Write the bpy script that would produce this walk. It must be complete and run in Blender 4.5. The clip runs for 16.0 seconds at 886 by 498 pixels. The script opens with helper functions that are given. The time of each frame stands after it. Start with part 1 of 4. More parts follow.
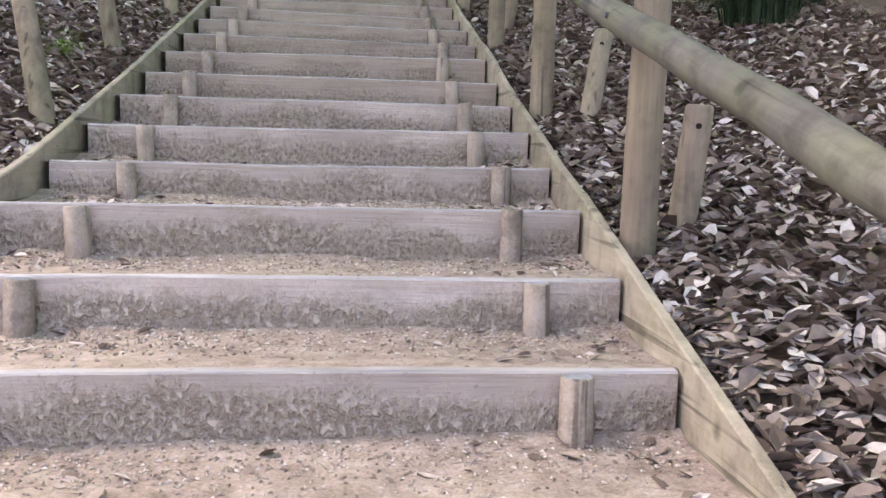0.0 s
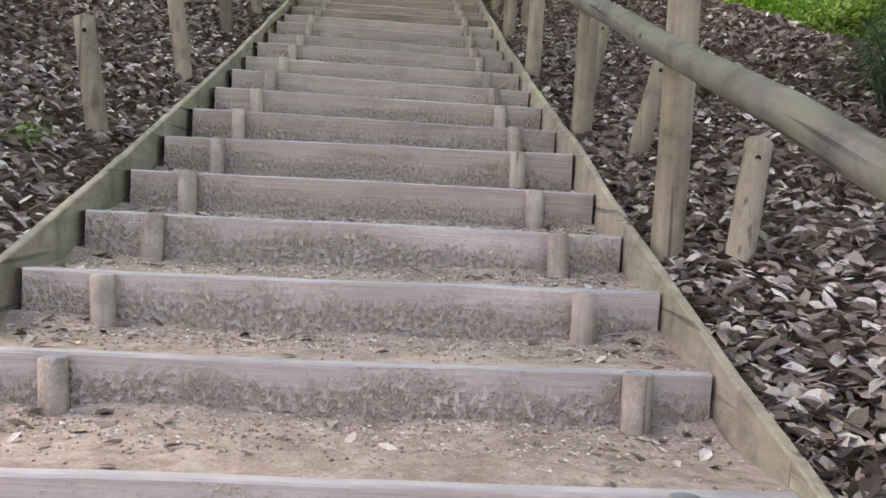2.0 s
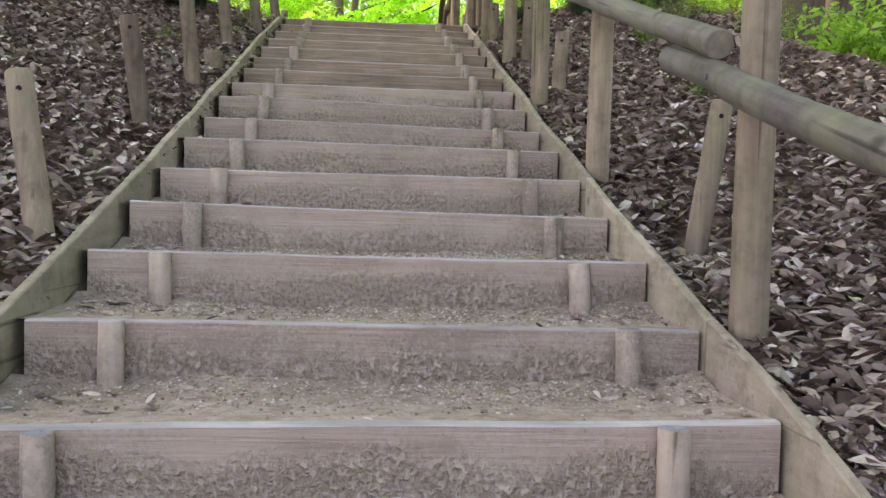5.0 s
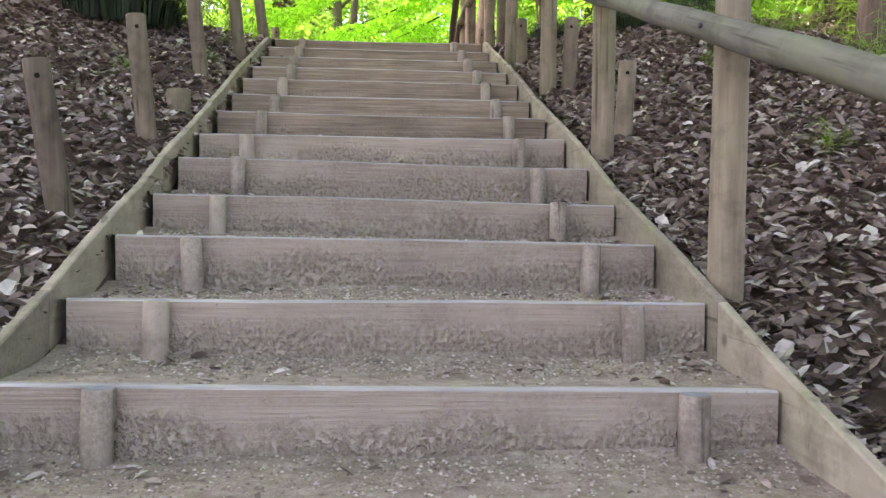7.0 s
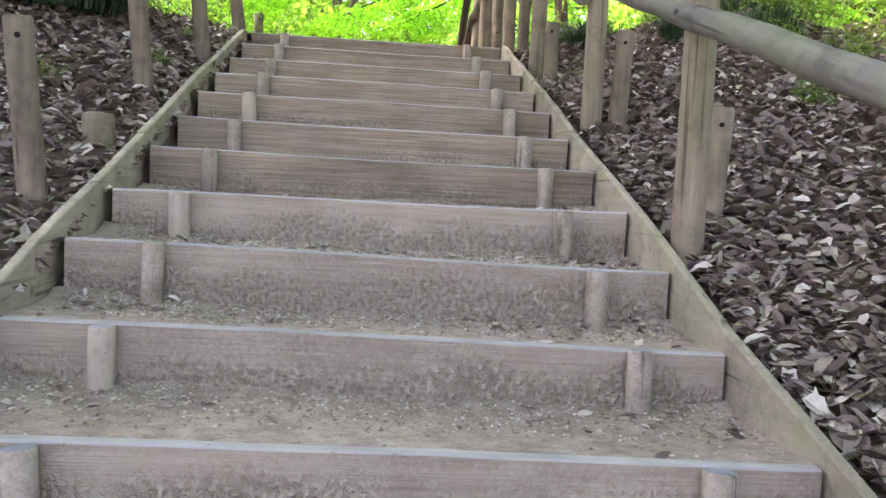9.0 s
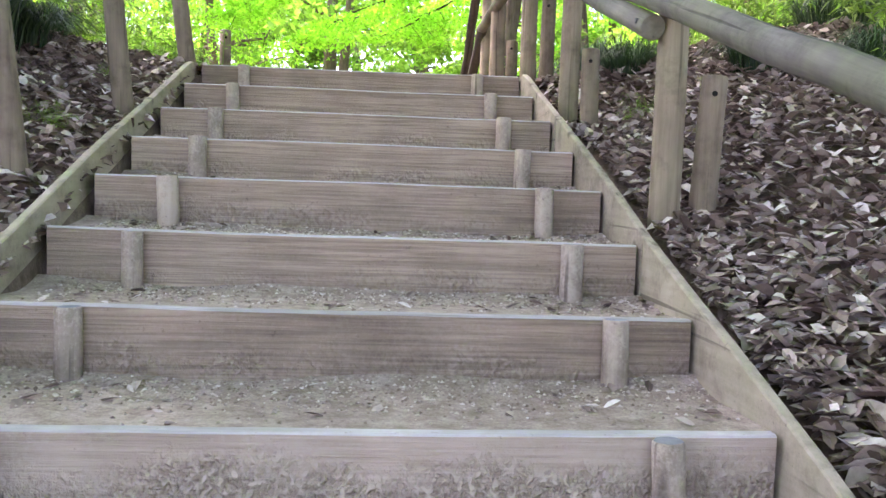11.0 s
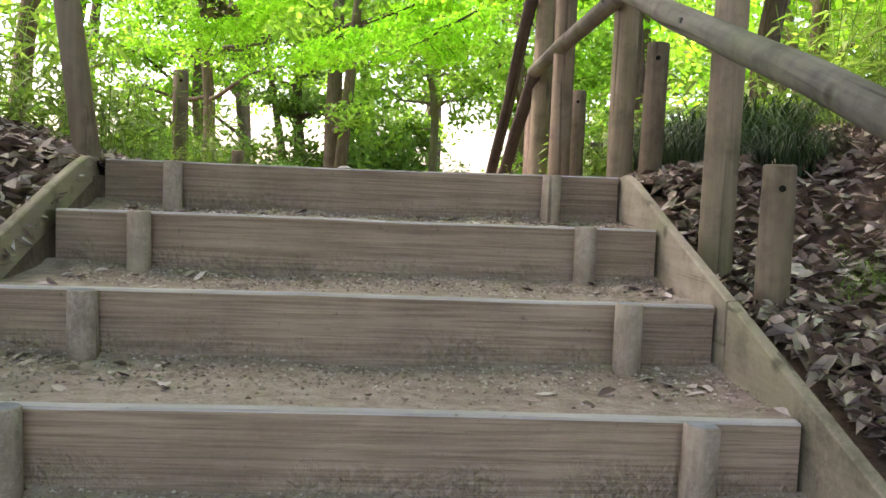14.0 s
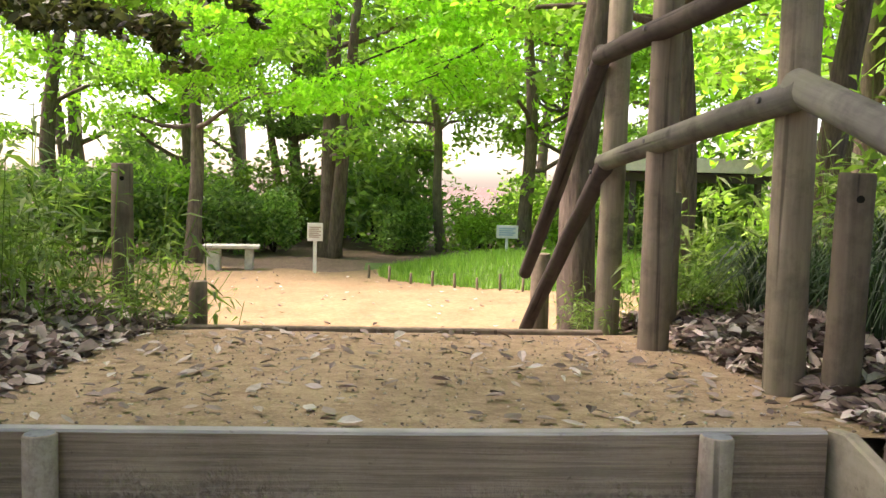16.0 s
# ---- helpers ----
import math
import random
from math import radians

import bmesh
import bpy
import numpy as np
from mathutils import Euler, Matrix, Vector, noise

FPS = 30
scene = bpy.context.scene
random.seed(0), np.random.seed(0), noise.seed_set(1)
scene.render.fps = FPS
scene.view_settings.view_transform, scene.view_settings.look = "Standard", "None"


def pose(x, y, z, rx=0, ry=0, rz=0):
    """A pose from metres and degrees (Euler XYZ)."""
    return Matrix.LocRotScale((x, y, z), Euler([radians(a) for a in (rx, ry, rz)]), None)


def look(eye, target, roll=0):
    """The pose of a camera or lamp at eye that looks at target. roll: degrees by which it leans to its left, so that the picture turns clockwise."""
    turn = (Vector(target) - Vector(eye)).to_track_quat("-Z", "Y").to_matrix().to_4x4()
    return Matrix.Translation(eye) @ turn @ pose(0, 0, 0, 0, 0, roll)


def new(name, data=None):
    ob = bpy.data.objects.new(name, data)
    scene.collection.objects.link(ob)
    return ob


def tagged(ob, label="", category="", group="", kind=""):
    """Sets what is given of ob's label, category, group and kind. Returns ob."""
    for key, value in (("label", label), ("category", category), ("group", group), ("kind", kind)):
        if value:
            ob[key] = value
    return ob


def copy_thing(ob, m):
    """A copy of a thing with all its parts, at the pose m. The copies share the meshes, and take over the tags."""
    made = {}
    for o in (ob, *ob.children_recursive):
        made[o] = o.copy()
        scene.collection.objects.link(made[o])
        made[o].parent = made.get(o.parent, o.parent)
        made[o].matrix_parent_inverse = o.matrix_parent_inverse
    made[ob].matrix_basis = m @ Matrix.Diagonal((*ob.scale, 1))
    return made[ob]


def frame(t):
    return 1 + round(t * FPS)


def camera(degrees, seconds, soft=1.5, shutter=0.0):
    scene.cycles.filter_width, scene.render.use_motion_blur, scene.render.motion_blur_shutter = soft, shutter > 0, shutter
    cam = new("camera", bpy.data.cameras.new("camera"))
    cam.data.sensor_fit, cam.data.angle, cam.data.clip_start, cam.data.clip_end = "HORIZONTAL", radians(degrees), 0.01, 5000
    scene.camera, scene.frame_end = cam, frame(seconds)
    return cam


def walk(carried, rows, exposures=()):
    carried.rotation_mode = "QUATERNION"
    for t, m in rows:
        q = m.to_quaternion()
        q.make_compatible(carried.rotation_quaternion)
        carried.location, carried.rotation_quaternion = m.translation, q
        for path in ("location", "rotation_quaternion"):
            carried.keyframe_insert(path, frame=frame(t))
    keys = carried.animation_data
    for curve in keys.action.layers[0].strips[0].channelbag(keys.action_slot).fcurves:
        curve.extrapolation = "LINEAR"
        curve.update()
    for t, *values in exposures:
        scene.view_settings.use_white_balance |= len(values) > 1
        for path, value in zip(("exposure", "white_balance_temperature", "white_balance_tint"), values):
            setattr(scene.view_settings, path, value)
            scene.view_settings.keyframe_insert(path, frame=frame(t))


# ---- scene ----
cam = camera(55.0, 16.0)
PATH = [
    (0, (0.225, -3.106, 0.262), (0.419, -1.129, 0.035), 1.8),
    (0.5, (0.217, -2.774, 0.374), (0.329, -0.789, 0.164), 0.6),
    (1, (0.199, -2.454, 0.523), (0.227, -0.462, 0.344), -0.5),
    (1.5, (0.104, -2.116, 0.621), (0.142, -0.124, 0.455), 2.8),
    (2, (0.14, -1.735, 0.684), (0.252, 0.256, 0.537), 3.3),
    (2.5, (0.133, -1.334, 0.831), (0.257, 0.657, 0.697), 2.5),
    (3, (0.06, -0.965, 0.989), (0.19, 1.027, 0.875), 3.0),
    (3.5, (0.128, -0.549, 1.048), (0.271, 1.444, 0.948), 2.2),
    (4, (0.113, -0.167, 1.171), (0.265, 1.825, 1.069), 1.5),
    (4.2, (0.072, -0.013, 1.239), (0.226, 1.978, 1.134), 1.6),
    (6.3, (-0.022, 1.599, 1.682), (0.134, 3.592, 1.621), 0.4),
    (6.5, (-0.009, 1.742, 1.759), (0.144, 3.735, 1.694), 0.1),
    (7, (-0.077, 2.123, 1.87), (0.074, 4.116, 1.791), 0.7),
    (7.5, (-0.05, 2.474, 1.991), (0.105, 4.466, 1.908), 1.5),
    (8, (-0.023, 2.811, 2.126), (0.136, 4.801, 2.021), 1.3),
    (8.5, (-0.075, 3.18, 2.239), (0.081, 5.171, 2.122), 2.4),
    (9, (-0.057, 3.57, 2.362), (0.11, 5.559, 2.234), 3.0),
    (9.2, (-0.034, 3.731, 2.429), (0.139, 5.719, 2.296), 2.5),
    (11.3, (0.047, 5.379, 2.984), (0.198, 7.367, 2.828), 1.9),
    (11.5, (0.051, 5.525, 3.052), (0.202, 7.513, 2.886), 1.9),
    (12, (0.121, 5.905, 3.196), (0.267, 7.892, 3.021), 1.7),
    (12.5, (0.064, 6.247, 3.298), (0.199, 8.235, 3.123), 1.4),
    (13, (0.039, 6.621, 3.433), (0.173, 8.609, 3.263), 2.1),
    (13.5, (0.072, 7.015, 3.545), (0.201, 9.003, 3.373), 2.1),
    (14, (0.001, 7.398, 3.611), (0.134, 9.387, 3.445), 2.3),
    (14.5, (-0.009, 7.841, 3.74), (0.122, 9.831, 3.593), 2.7),
    (15, (-0.008, 8.265, 3.874), (0.121, 10.255, 3.722), 2.5),
    (15.5, (-0.119, 8.651, 4.059), (0.013, 10.641, 3.907), 2.2),
    (16, (-0.107, 8.99, 4.218), (0.027, 10.98, 4.061), 1.5),
]
EXPOSURE = [(0, 2.5, 7100, 31), (3.5, 2.5, 7400, 35), (8, 2.75, 7000, 38), (11.5, 3.05, 6550, 39), (12, 3.0, 6550, 39), (12.6, 2.7, 6800, 38), (14, 2.3, 7150, 35), (15, 2.36, 7450, 35), (16, 1.95, 7250, 32)]
walk(cam, [(t, look(eye, target, roll)) for t, eye, target, roll in PATH], EXPOSURE)

# ---- world, sun ----
world = bpy.data.worlds.new("sky")
scene.world = world
world.use_nodes = True
wn = world.node_tree
sky = wn.nodes.new("ShaderNodeTexSky")
sky.sky_type, sky.sun_disc = "NISHITA", False
sky.sun_elevation, sky.sun_rotation = radians(58), radians(-72)
sky.air_density, sky.dust_density, sky.ozone_density = 1.0, 2.0, 1.0
wn.links.new(sky.outputs[0], wn.nodes["Background"].inputs[0])
wn.nodes["Background"].inputs[1].default_value = 0.15
sun = new("sun", bpy.data.lights.new("sun", "SUN"))
sun.data.energy, sun.data.angle, sun.data.color = 4.2, radians(20), (1, 0.96, 0.88)
sun.matrix_world = look((0, 0, 0), (math.sin(radians(72)) * 0.53, -math.cos(radians(72)) * 0.53, -0.85))

RUN, W = 0.5465, 1.065
FIRST, LAST = -9, 20
# each step from the third below the datum upwards: distance, height and fall across of its nose
STEPS = ((-1.05, -0.283, 0.02), (-0.525, -0.129, 0.02), (0.018, 0.048, 0.02), (0.565, 0.19, 0.025), (1.077, 0.355, 0.025), (1.628, 0.52, 0.01), (2.174, 0.688, 0.01), (2.701, 0.877, 0.03),
         (3.27, 1.048, -0.005), (3.834, 1.231, -0.005), (4.392, 1.406, -0.025), (4.929, 1.586, -0.005), (5.458, 1.775, -0.02), (6.025, 1.943, -0.028), (6.538, 2.138, -0.03), (7.079, 2.322, 0.004),
         (7.655, 2.513, -0.01), (8.221, 2.701, -0.01), (8.737, 2.895, -0.005), (9.279, 3.079, -0.004), (9.836, 3.265, 0.005), (10.402, 3.455, 0.0), (10.929, 3.638, 0.008))
# where the two stakes before each of those boards stand
STAKE_LEFT = (-0.76, -0.757, -0.765, -0.742, -0.79, -0.792, -0.798, -0.794, -0.796, -0.787, -0.792, -0.787, -0.783, -0.8, -0.792, -0.823, -0.824, -0.812, -0.815, -0.807, -0.832, -0.85, -0.863)
STAKE_RIGHT = (0.767, 0.768, 0.78, 0.823, 0.777, 0.782, 0.77, 0.754, 0.797, 0.772, 0.78, 0.772, 0.76, 0.747, 0.745, 0.73, 0.757, 0.752, 0.738, 0.727, 0.712, 0.7, 0.678)
NOSE_Y = [STEPS[0][0] + (k + 2) * RUN for k in range(-60, -2)] + [s_[0] for s_ in STEPS]
NOSE = [STEPS[0][1] + (k + 2) * 0.165 for k in range(-60, -2)] + [s_[1] for s_ in STEPS]
FALL = [0.02] * 58 + [s_[2] for s_ in STEPS]
TOP_Y, TOP_Z = NOSE_Y[-1], NOSE[-1]
EDGE, EDGE_Z = 12.8, 3.545     # far end of the landing
LOW = 2.22                      # level of the clearing


# ---- materials ----
class Mat:
    def __init__(self, name, rough=0.85, spec=0.25):
        self.m = bpy.data.materials.new(name)
        self.m.use_nodes = True
        self.n, self.l = self.m.node_tree.nodes, self.m.node_tree.links
        self.p = self.n["Principled BSDF"]
        self.p.inputs["Roughness"].default_value = rough
        self.p.inputs["Specular IOR Level"].default_value = spec
        self.co = self.n.new("ShaderNodeTexCoord").outputs["Object"]

    def scaled(self, sx, sy, sz, world_space=False):
        mp = self.n.new("ShaderNodeMapping")
        mp.inputs["Scale"].default_value = (sx, sy, sz)
        if world_space:
            self.l.new(self.n.new("ShaderNodeNewGeometry").outputs["Position"], mp.inputs[0])
        else:
            info = self.n.new("ShaderNodeObjectInfo")
            add = self.n.new("ShaderNodeVectorMath")
            mul = self.n.new("ShaderNodeMath")
            mul.operation, mul.inputs[1].default_value = "MULTIPLY", 37.0
            self.l.new(info.outputs["Random"], mul.inputs[0])
            self.l.new(self.co, add.inputs[0])
            self.l.new(mul.outputs[0], add.inputs[1])
            self.l.new(add.outputs[0], mp.inputs[0])
        return mp.outputs[0]

    def noise(self, vec, scale, detail=5, rough=0.6):
        t = self.n.new("ShaderNodeTexNoise")
        t.inputs["Scale"].default_value, t.inputs["Detail"].default_value, t.inputs["Roughness"].default_value = scale, detail, rough
        self.l.new(vec, t.inputs["Vector"])
        return t.outputs["Fac"]

    def cells(self, vec, scale, out="Distance"):
        t = self.n.new("ShaderNodeTexVoronoi")
        t.inputs["Scale"].default_value = scale
        self.l.new(vec, t.inputs["Vector"])
        return t.outputs[out]

    def ramp(self, fac, *stops):
        r = self.n.new("ShaderNodeValToRGB")
        e = r.color_ramp.elements
        while len(e) < len(stops):
            e.new(0.5)
        for el, (pos, col) in zip(e, stops):
            el.position, el.color = pos, (*col, 1) if len(col) == 3 else col
        self.l.new(fac, r.inputs[0])
        return r.outputs[0]

    def mix(self, fac, a, b, kind="MIX"):
        x = self.n.new("ShaderNodeMix")
        x.data_type, x.blend_type = "RGBA", kind
        for s, v in ((0, fac), (6, a), (7, b)):
            if isinstance(v, bpy.types.NodeSocket):
                self.l.new(v, x.inputs[s])
            else:
                x.inputs[s].default_value = v if s == 0 else (*v, 1)
        return x.outputs[2]

    def random(self, island=False):
        if island:
            return self.n.new("ShaderNodeNewGeometry").outputs["Random Per Island"]
        return self.n.new("ShaderNodeObjectInfo").outputs["Random"]

    def done(self, col, bump=None, strength=0.4, dist=0.01):
        self.l.new(col, self.p.inputs["Base Color"])
        if bump is not None:
            b = self.n.new("ShaderNodeBump")
            b.inputs["Strength"].default_value, b.inputs["Distance"].default_value = strength, dist
            self.l.new(bump, b.inputs["Height"])
            self.l.new(b.outputs[0], self.p.inputs["Normal"])
        return self.m


def grey(v):
    return (v, v, v)


def timber(name, dark, light, axis, mud=0.0, moss=0.0, splash_at=0.47, coat=0.6, ribs=0.3):
    """Weathered timber with its grain along one axis, splashed with mud or green with moss."""
    m = Mat(name, 0.88, 0.2)
    st = [20.0, 20.0, 20.0]
    st[axis] = 1.3
    v = m.scaled(*st)
    grain = m.noise(v, 1.6, 7, 0.65)
    big = m.noise(m.scaled(1, 1, 1), 2.3, 4)
    col = m.ramp(grain, (0.2, dark), (0.78, light))
    col = m.mix(0.55, col, m.ramp(big, (0.3, grey(0.5)), (0.7, grey(1.3))), "MULTIPLY")
    tone = m.ramp(m.random(), (0.0, grey(0.78)), (1.0, grey(1.12)))
    col = m.mix(1.0, col, tone, "MULTIPLY")
    height = grain
    if mud:
        fine = m.noise(m.scaled(1, 1, 1), 75, 6, 0.78)
        blot = m.noise(m.scaled(1, 1, 1), 4.0, 6, 0.7)
        where = m.ramp(m.mix(0.5, m.ramp(fine, (0.4, grey(0)), (0.62, grey(1))), m.ramp(blot, (0.35, grey(0)), (0.62, grey(1))), "MIX"), (0.38, grey(0)), (0.8, grey(mud)))
        col = m.mix(where, col, (0.38, 0.315, 0.265))
        dots = m.ramp(m.noise(m.scaled(1, 1, 1), 38, 4, 0.7), (0.64, grey(0)), (0.72, grey(0.55)))
        col = m.mix(dots, col, (0.1, 0.075, 0.055))
        height = m.mix(0.6, grain, fine)
    if moss:
        g = m.ramp(m.noise(m.scaled(1, 1, 0.6), 3.2, 6, 0.65), (0.42, grey(0)), (0.68, grey(moss)))
        col = m.mix(g, col, (0.2, 0.215, 0.115))
    if axis == 0:
        # dried mud thrown up from the tread below, thickest along the foot of the board
        sep, rng_ = m.n.new("ShaderNodeSeparateXYZ"), m.n.new("ShaderNodeMapRange")
        m.l.new(m.co, sep.inputs[0])
        m.l.new(sep.outputs[2], rng_.inputs[0])
        rng_.inputs[1].default_value, rng_.inputs[2].default_value = -0.02, -0.16
        rng_.inputs[3].default_value, rng_.inputs[4].default_value = -0.16, 0.2
        patch = m.noise(m.scaled(1, 1, 1), 2.2, 7, 0.72)
        add = m.n.new("ShaderNodeMath")
        m.l.new(rng_.outputs[0], add.inputs[0])
        m.l.new(patch, add.inputs[1])
        splash = m.ramp(add.outputs[0], (splash_at, grey(0)), (splash_at + 0.21, grey(1)))
        lumps = m.noise(m.scaled(1, 1, 0.8), 62, 3, 0.6)
        lump = m.ramp(lumps, (0.38, grey(0)), (0.6, grey(1)))
        col = m.mix(m.mix(1.0, splash, grey(coat), "MULTIPLY"), col, m.ramp(lumps, (0.34, (0.16, 0.12, 0.09)), (0.46, (0.34, 0.27, 0.21)), (0.66, (0.46, 0.385, 0.315))))
        lines = m.noise(m.scaled(1.5, 1, 72), 1.6, 5, 0.6)
        col = m.mix(ribs, col, m.ramp(lines, (0.4, grey(0.5)), (0.56, grey(1.18))), "MULTIPLY")
        height = m.mix(splash, m.mix(0.5, grain, lines), lump)
        return m.done(col, height, 1.0, 0.012)
    knots = m.ramp(m.cells(m.scaled(4.2 if axis else 1.3, 4.2, 1.3 if axis == 2 else 4.2), 1.0), (0.05, grey(0.35)), (0.13, grey(1)))
    col = m.mix(0.8, col, knots, "MULTIPLY")
    cr = [34.0, 34.0, 34.0]
    cr[axis] = 0.8
    crack = m.ramp(m.noise(m.scaled(*cr), 0.9, 3, 0.5), (0.3, grey(0.3)), (0.37, grey(1)))
    col = m.mix(0.75, col, crack, "MULTIPLY")
    stain = m.ramp(m.noise(m.scaled(1, 1, 1), 6.5, 6, 0.7), (0.34, grey(0.62)), (0.52, grey(1.06)))
    col = m.mix(0.8, col, stain, "MULTIPLY")
    return m.done(col, m.mix(0.5, height, crack), 0.55, 0.006)


RISER = timber("riser board", (0.28, 0.212, 0.168), (0.44, 0.35, 0.285), 0, mud=0.7, splash_at=0.42, coat=0.6, ribs=0.14)
MUDDY_RISER = timber("mud coated riser board", (0.41, 0.335, 0.287), (0.6, 0.51, 0.45), 0, mud=0.7, splash_at=0.34, coat=0.75, ribs=0.1)
CLEAN_RISER = timber("brown ribbed riser board", (0.215, 0.155, 0.113), (0.38, 0.288, 0.218), 0, mud=0.2, splash_at=0.58, coat=0.4, ribs=0.45)
CAP = timber("bleached board edge", (0.3, 0.285, 0.28), (0.47, 0.45, 0.445), 0, mud=0.3)
STAKE = timber("stake wood", (0.21, 0.162, 0.125), (0.4, 0.325, 0.26), 2, mud=0.7)
STAKE_END = timber("weathered end grain", (0.16, 0.165, 0.18), (0.29, 0.295, 0.32), 2)
STRINGER = timber("stringer board", (0.24, 0.2, 0.15), (0.43, 0.36, 0.275), 1, mud=0.45, moss=0.35)
POST = timber("round post wood", (0.15, 0.112, 0.082), (0.34, 0.268, 0.198), 2, moss=0.35)
OLD_POST = timber("old grey post wood", (0.12, 0.09, 0.068), (0.28, 0.215, 0.16), 2, moss=0.15)
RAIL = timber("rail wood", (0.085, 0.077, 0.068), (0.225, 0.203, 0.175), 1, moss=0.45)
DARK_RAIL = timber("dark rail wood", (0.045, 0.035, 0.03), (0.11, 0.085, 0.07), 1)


def earth(name, a, b, c, stone=60, world_space=True, bump=0.6):
    m = Mat(name, 0.95, 0.15)
    v = m.scaled(1, 1, 1, world_space)
    n1, n2, n3 = m.noise(v, 1.3, 5), m.noise(v, 14, 6, 0.7), m.noise(v, 120, 4, 0.7)
    col = m.ramp(n2, (0.32, a), (0.52, b), (0.72, c))
    col = m.mix(0.6, col, m.ramp(n1, (0.3, grey(0.68)), (0.7, grey(1.2))), "MULTIPLY")
    col = m.mix(0.55, col, m.ramp(n3, (0.3, grey(0.5)), (0.7, grey(1.4))), "MULTIPLY")
    st = m.cells(v, stone)
    return m.done(col, m.mix(0.5, n3, st), bump, 0.012)


TREAD = earth("trodden gravelly soil", (0.21, 0.16, 0.128), (0.32, 0.256, 0.212), (0.43, 0.357, 0.305))
LANDING = earth("trodden landing soil", (0.24, 0.165, 0.105), (0.34, 0.245, 0.155), (0.42, 0.31, 0.21))
SOIL = earth("woodland soil", (0.085, 0.06, 0.046), (0.15, 0.108, 0.083), (0.22, 0.165, 0.13), 30)
SAND = earth("yellow sandy ground", (0.18, 0.122, 0.066), (0.235, 0.165, 0.094), (0.29, 0.21, 0.126), 20, bump=0.3)


def scatter_mat(name, stops, rough=0.8):
    m = Mat(name, rough, 0.3)
    col = m.ramp(m.random(True), *stops)
    n = m.noise(m.scaled(1, 1, 1, True), 45, 3)
    col = m.mix(0.5, col, m.ramp(n, (0.3, grey(0.6)), (0.7, grey(1.3))), "MULTIPLY")
    return m.done(col)


LITTER = scatter_mat("dead leaves", ((0.0, (0.07, 0.047, 0.038)), (0.28, (0.165, 0.118, 0.095)), (0.55, (0.3, 0.232, 0.195)), (0.82, (0.43, 0.36, 0.32)), (1.0, (0.56, 0.5, 0.46))), 0.6)
PEBBLE = scatter_mat("gravel and wood chips", ((0.0, (0.16, 0.118, 0.09)), (0.5, (0.33, 0.268, 0.22)), (0.85, (0.45, 0.378, 0.322)), (1.0, (0.58, 0.51, 0.45))))
TWIG = scatter_mat("twigs", ((0.0, (0.07, 0.05, 0.04)), (1.0, (0.22, 0.165, 0.125))))


def foliage(name, a, b, c, glow=0.45):
    """Leaves that let part of the light through."""
    m = Mat(name, 0.5, 0.35)
    col = m.ramp(m.random(True), (0.0, a), (0.55, b), (1.0, c))
    tone = m.ramp(m.random(), (0.0, grey(0.8)), (1.0, grey(1.2)))
    col = m.mix(1.0, col, tone, "MULTIPLY")
    m.done(col)
    tr = m.n.new("ShaderNodeBsdfTranslucent")
    m.l.new(m.mix(1.0, col, (1.1, 1.45, 0.6), "MULTIPLY"), tr.inputs[0])
    mx = m.n.new("ShaderNodeMixShader")
    mx.inputs[0].default_value = glow
    m.l.new(m.p.outputs[0], mx.inputs[1])
    m.l.new(tr.outputs[0], mx.inputs[2])
    m.l.new(mx.outputs[0], m.n["Material Output"].inputs[0])
    return m.m


MAPLE = foliage("fresh maple leaves", (0.15, 0.34, 0.03), (0.26, 0.52, 0.05), (0.4, 0.64, 0.1), 0.6)
BROAD = foliage("broad tree leaves", (0.13, 0.23, 0.045), (0.25, 0.41, 0.08), (0.42, 0.57, 0.15), 0.6)
DEEP = foliage("evergreen leaves", (0.08, 0.15, 0.055), (0.17, 0.28, 0.09), (0.29, 0.41, 0.15), 0.5)
SASA = foliage("bamboo grass leaves", (0.08, 0.13, 0.03), (0.16, 0.25, 0.06), (0.3, 0.38, 0.13), 0.45)
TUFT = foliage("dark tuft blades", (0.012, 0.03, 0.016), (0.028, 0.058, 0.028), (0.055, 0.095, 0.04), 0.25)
LAWN = foliage("lawn blades", (0.09, 0.19, 0.03), (0.16, 0.3, 0.05), (0.25, 0.4, 0.09), 0.35)
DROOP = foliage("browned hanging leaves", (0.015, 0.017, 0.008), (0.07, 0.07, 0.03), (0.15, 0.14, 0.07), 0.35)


def bark_mat(name, a, b):
    m = Mat(name, 0.92, 0.15)
    v = m.scaled(9, 9, 1.6)
    n = m.noise(v, 2.2, 7, 0.7)
    col = m.mix(0.5, m.ramp(n, (0.3, a), (0.68, b)), m.ramp(m.noise(m.scaled(1, 1, 1), 1.1, 4), (0.3, grey(0.6)), (0.7, grey(1.3))), "MULTIPLY")
    return m.done(col, n, 0.8, 0.03)


BARK = bark_mat("grey brown bark", (0.07, 0.052, 0.042), (0.2, 0.155, 0.125))
PALE_BARK = bark_mat("pale bark", (0.12, 0.1, 0.085), (0.3, 0.255, 0.215))
DARK_BARK = bark_mat("dark bark", (0.03, 0.023, 0.019), (0.085, 0.065, 0.052))


def plain(name, colour, rough=0.6, var=0.15):
    m = Mat(name, rough, 0.3)
    n = m.noise(m.scaled(1, 1, 1), 9, 5, 0.7)
    col = m.mix(1.0, colour, m.ramp(n, (0.3, grey(1 - var)), (0.7, grey(1 + var))), "MULTIPLY")
    return m.done(col, n, 0.1)


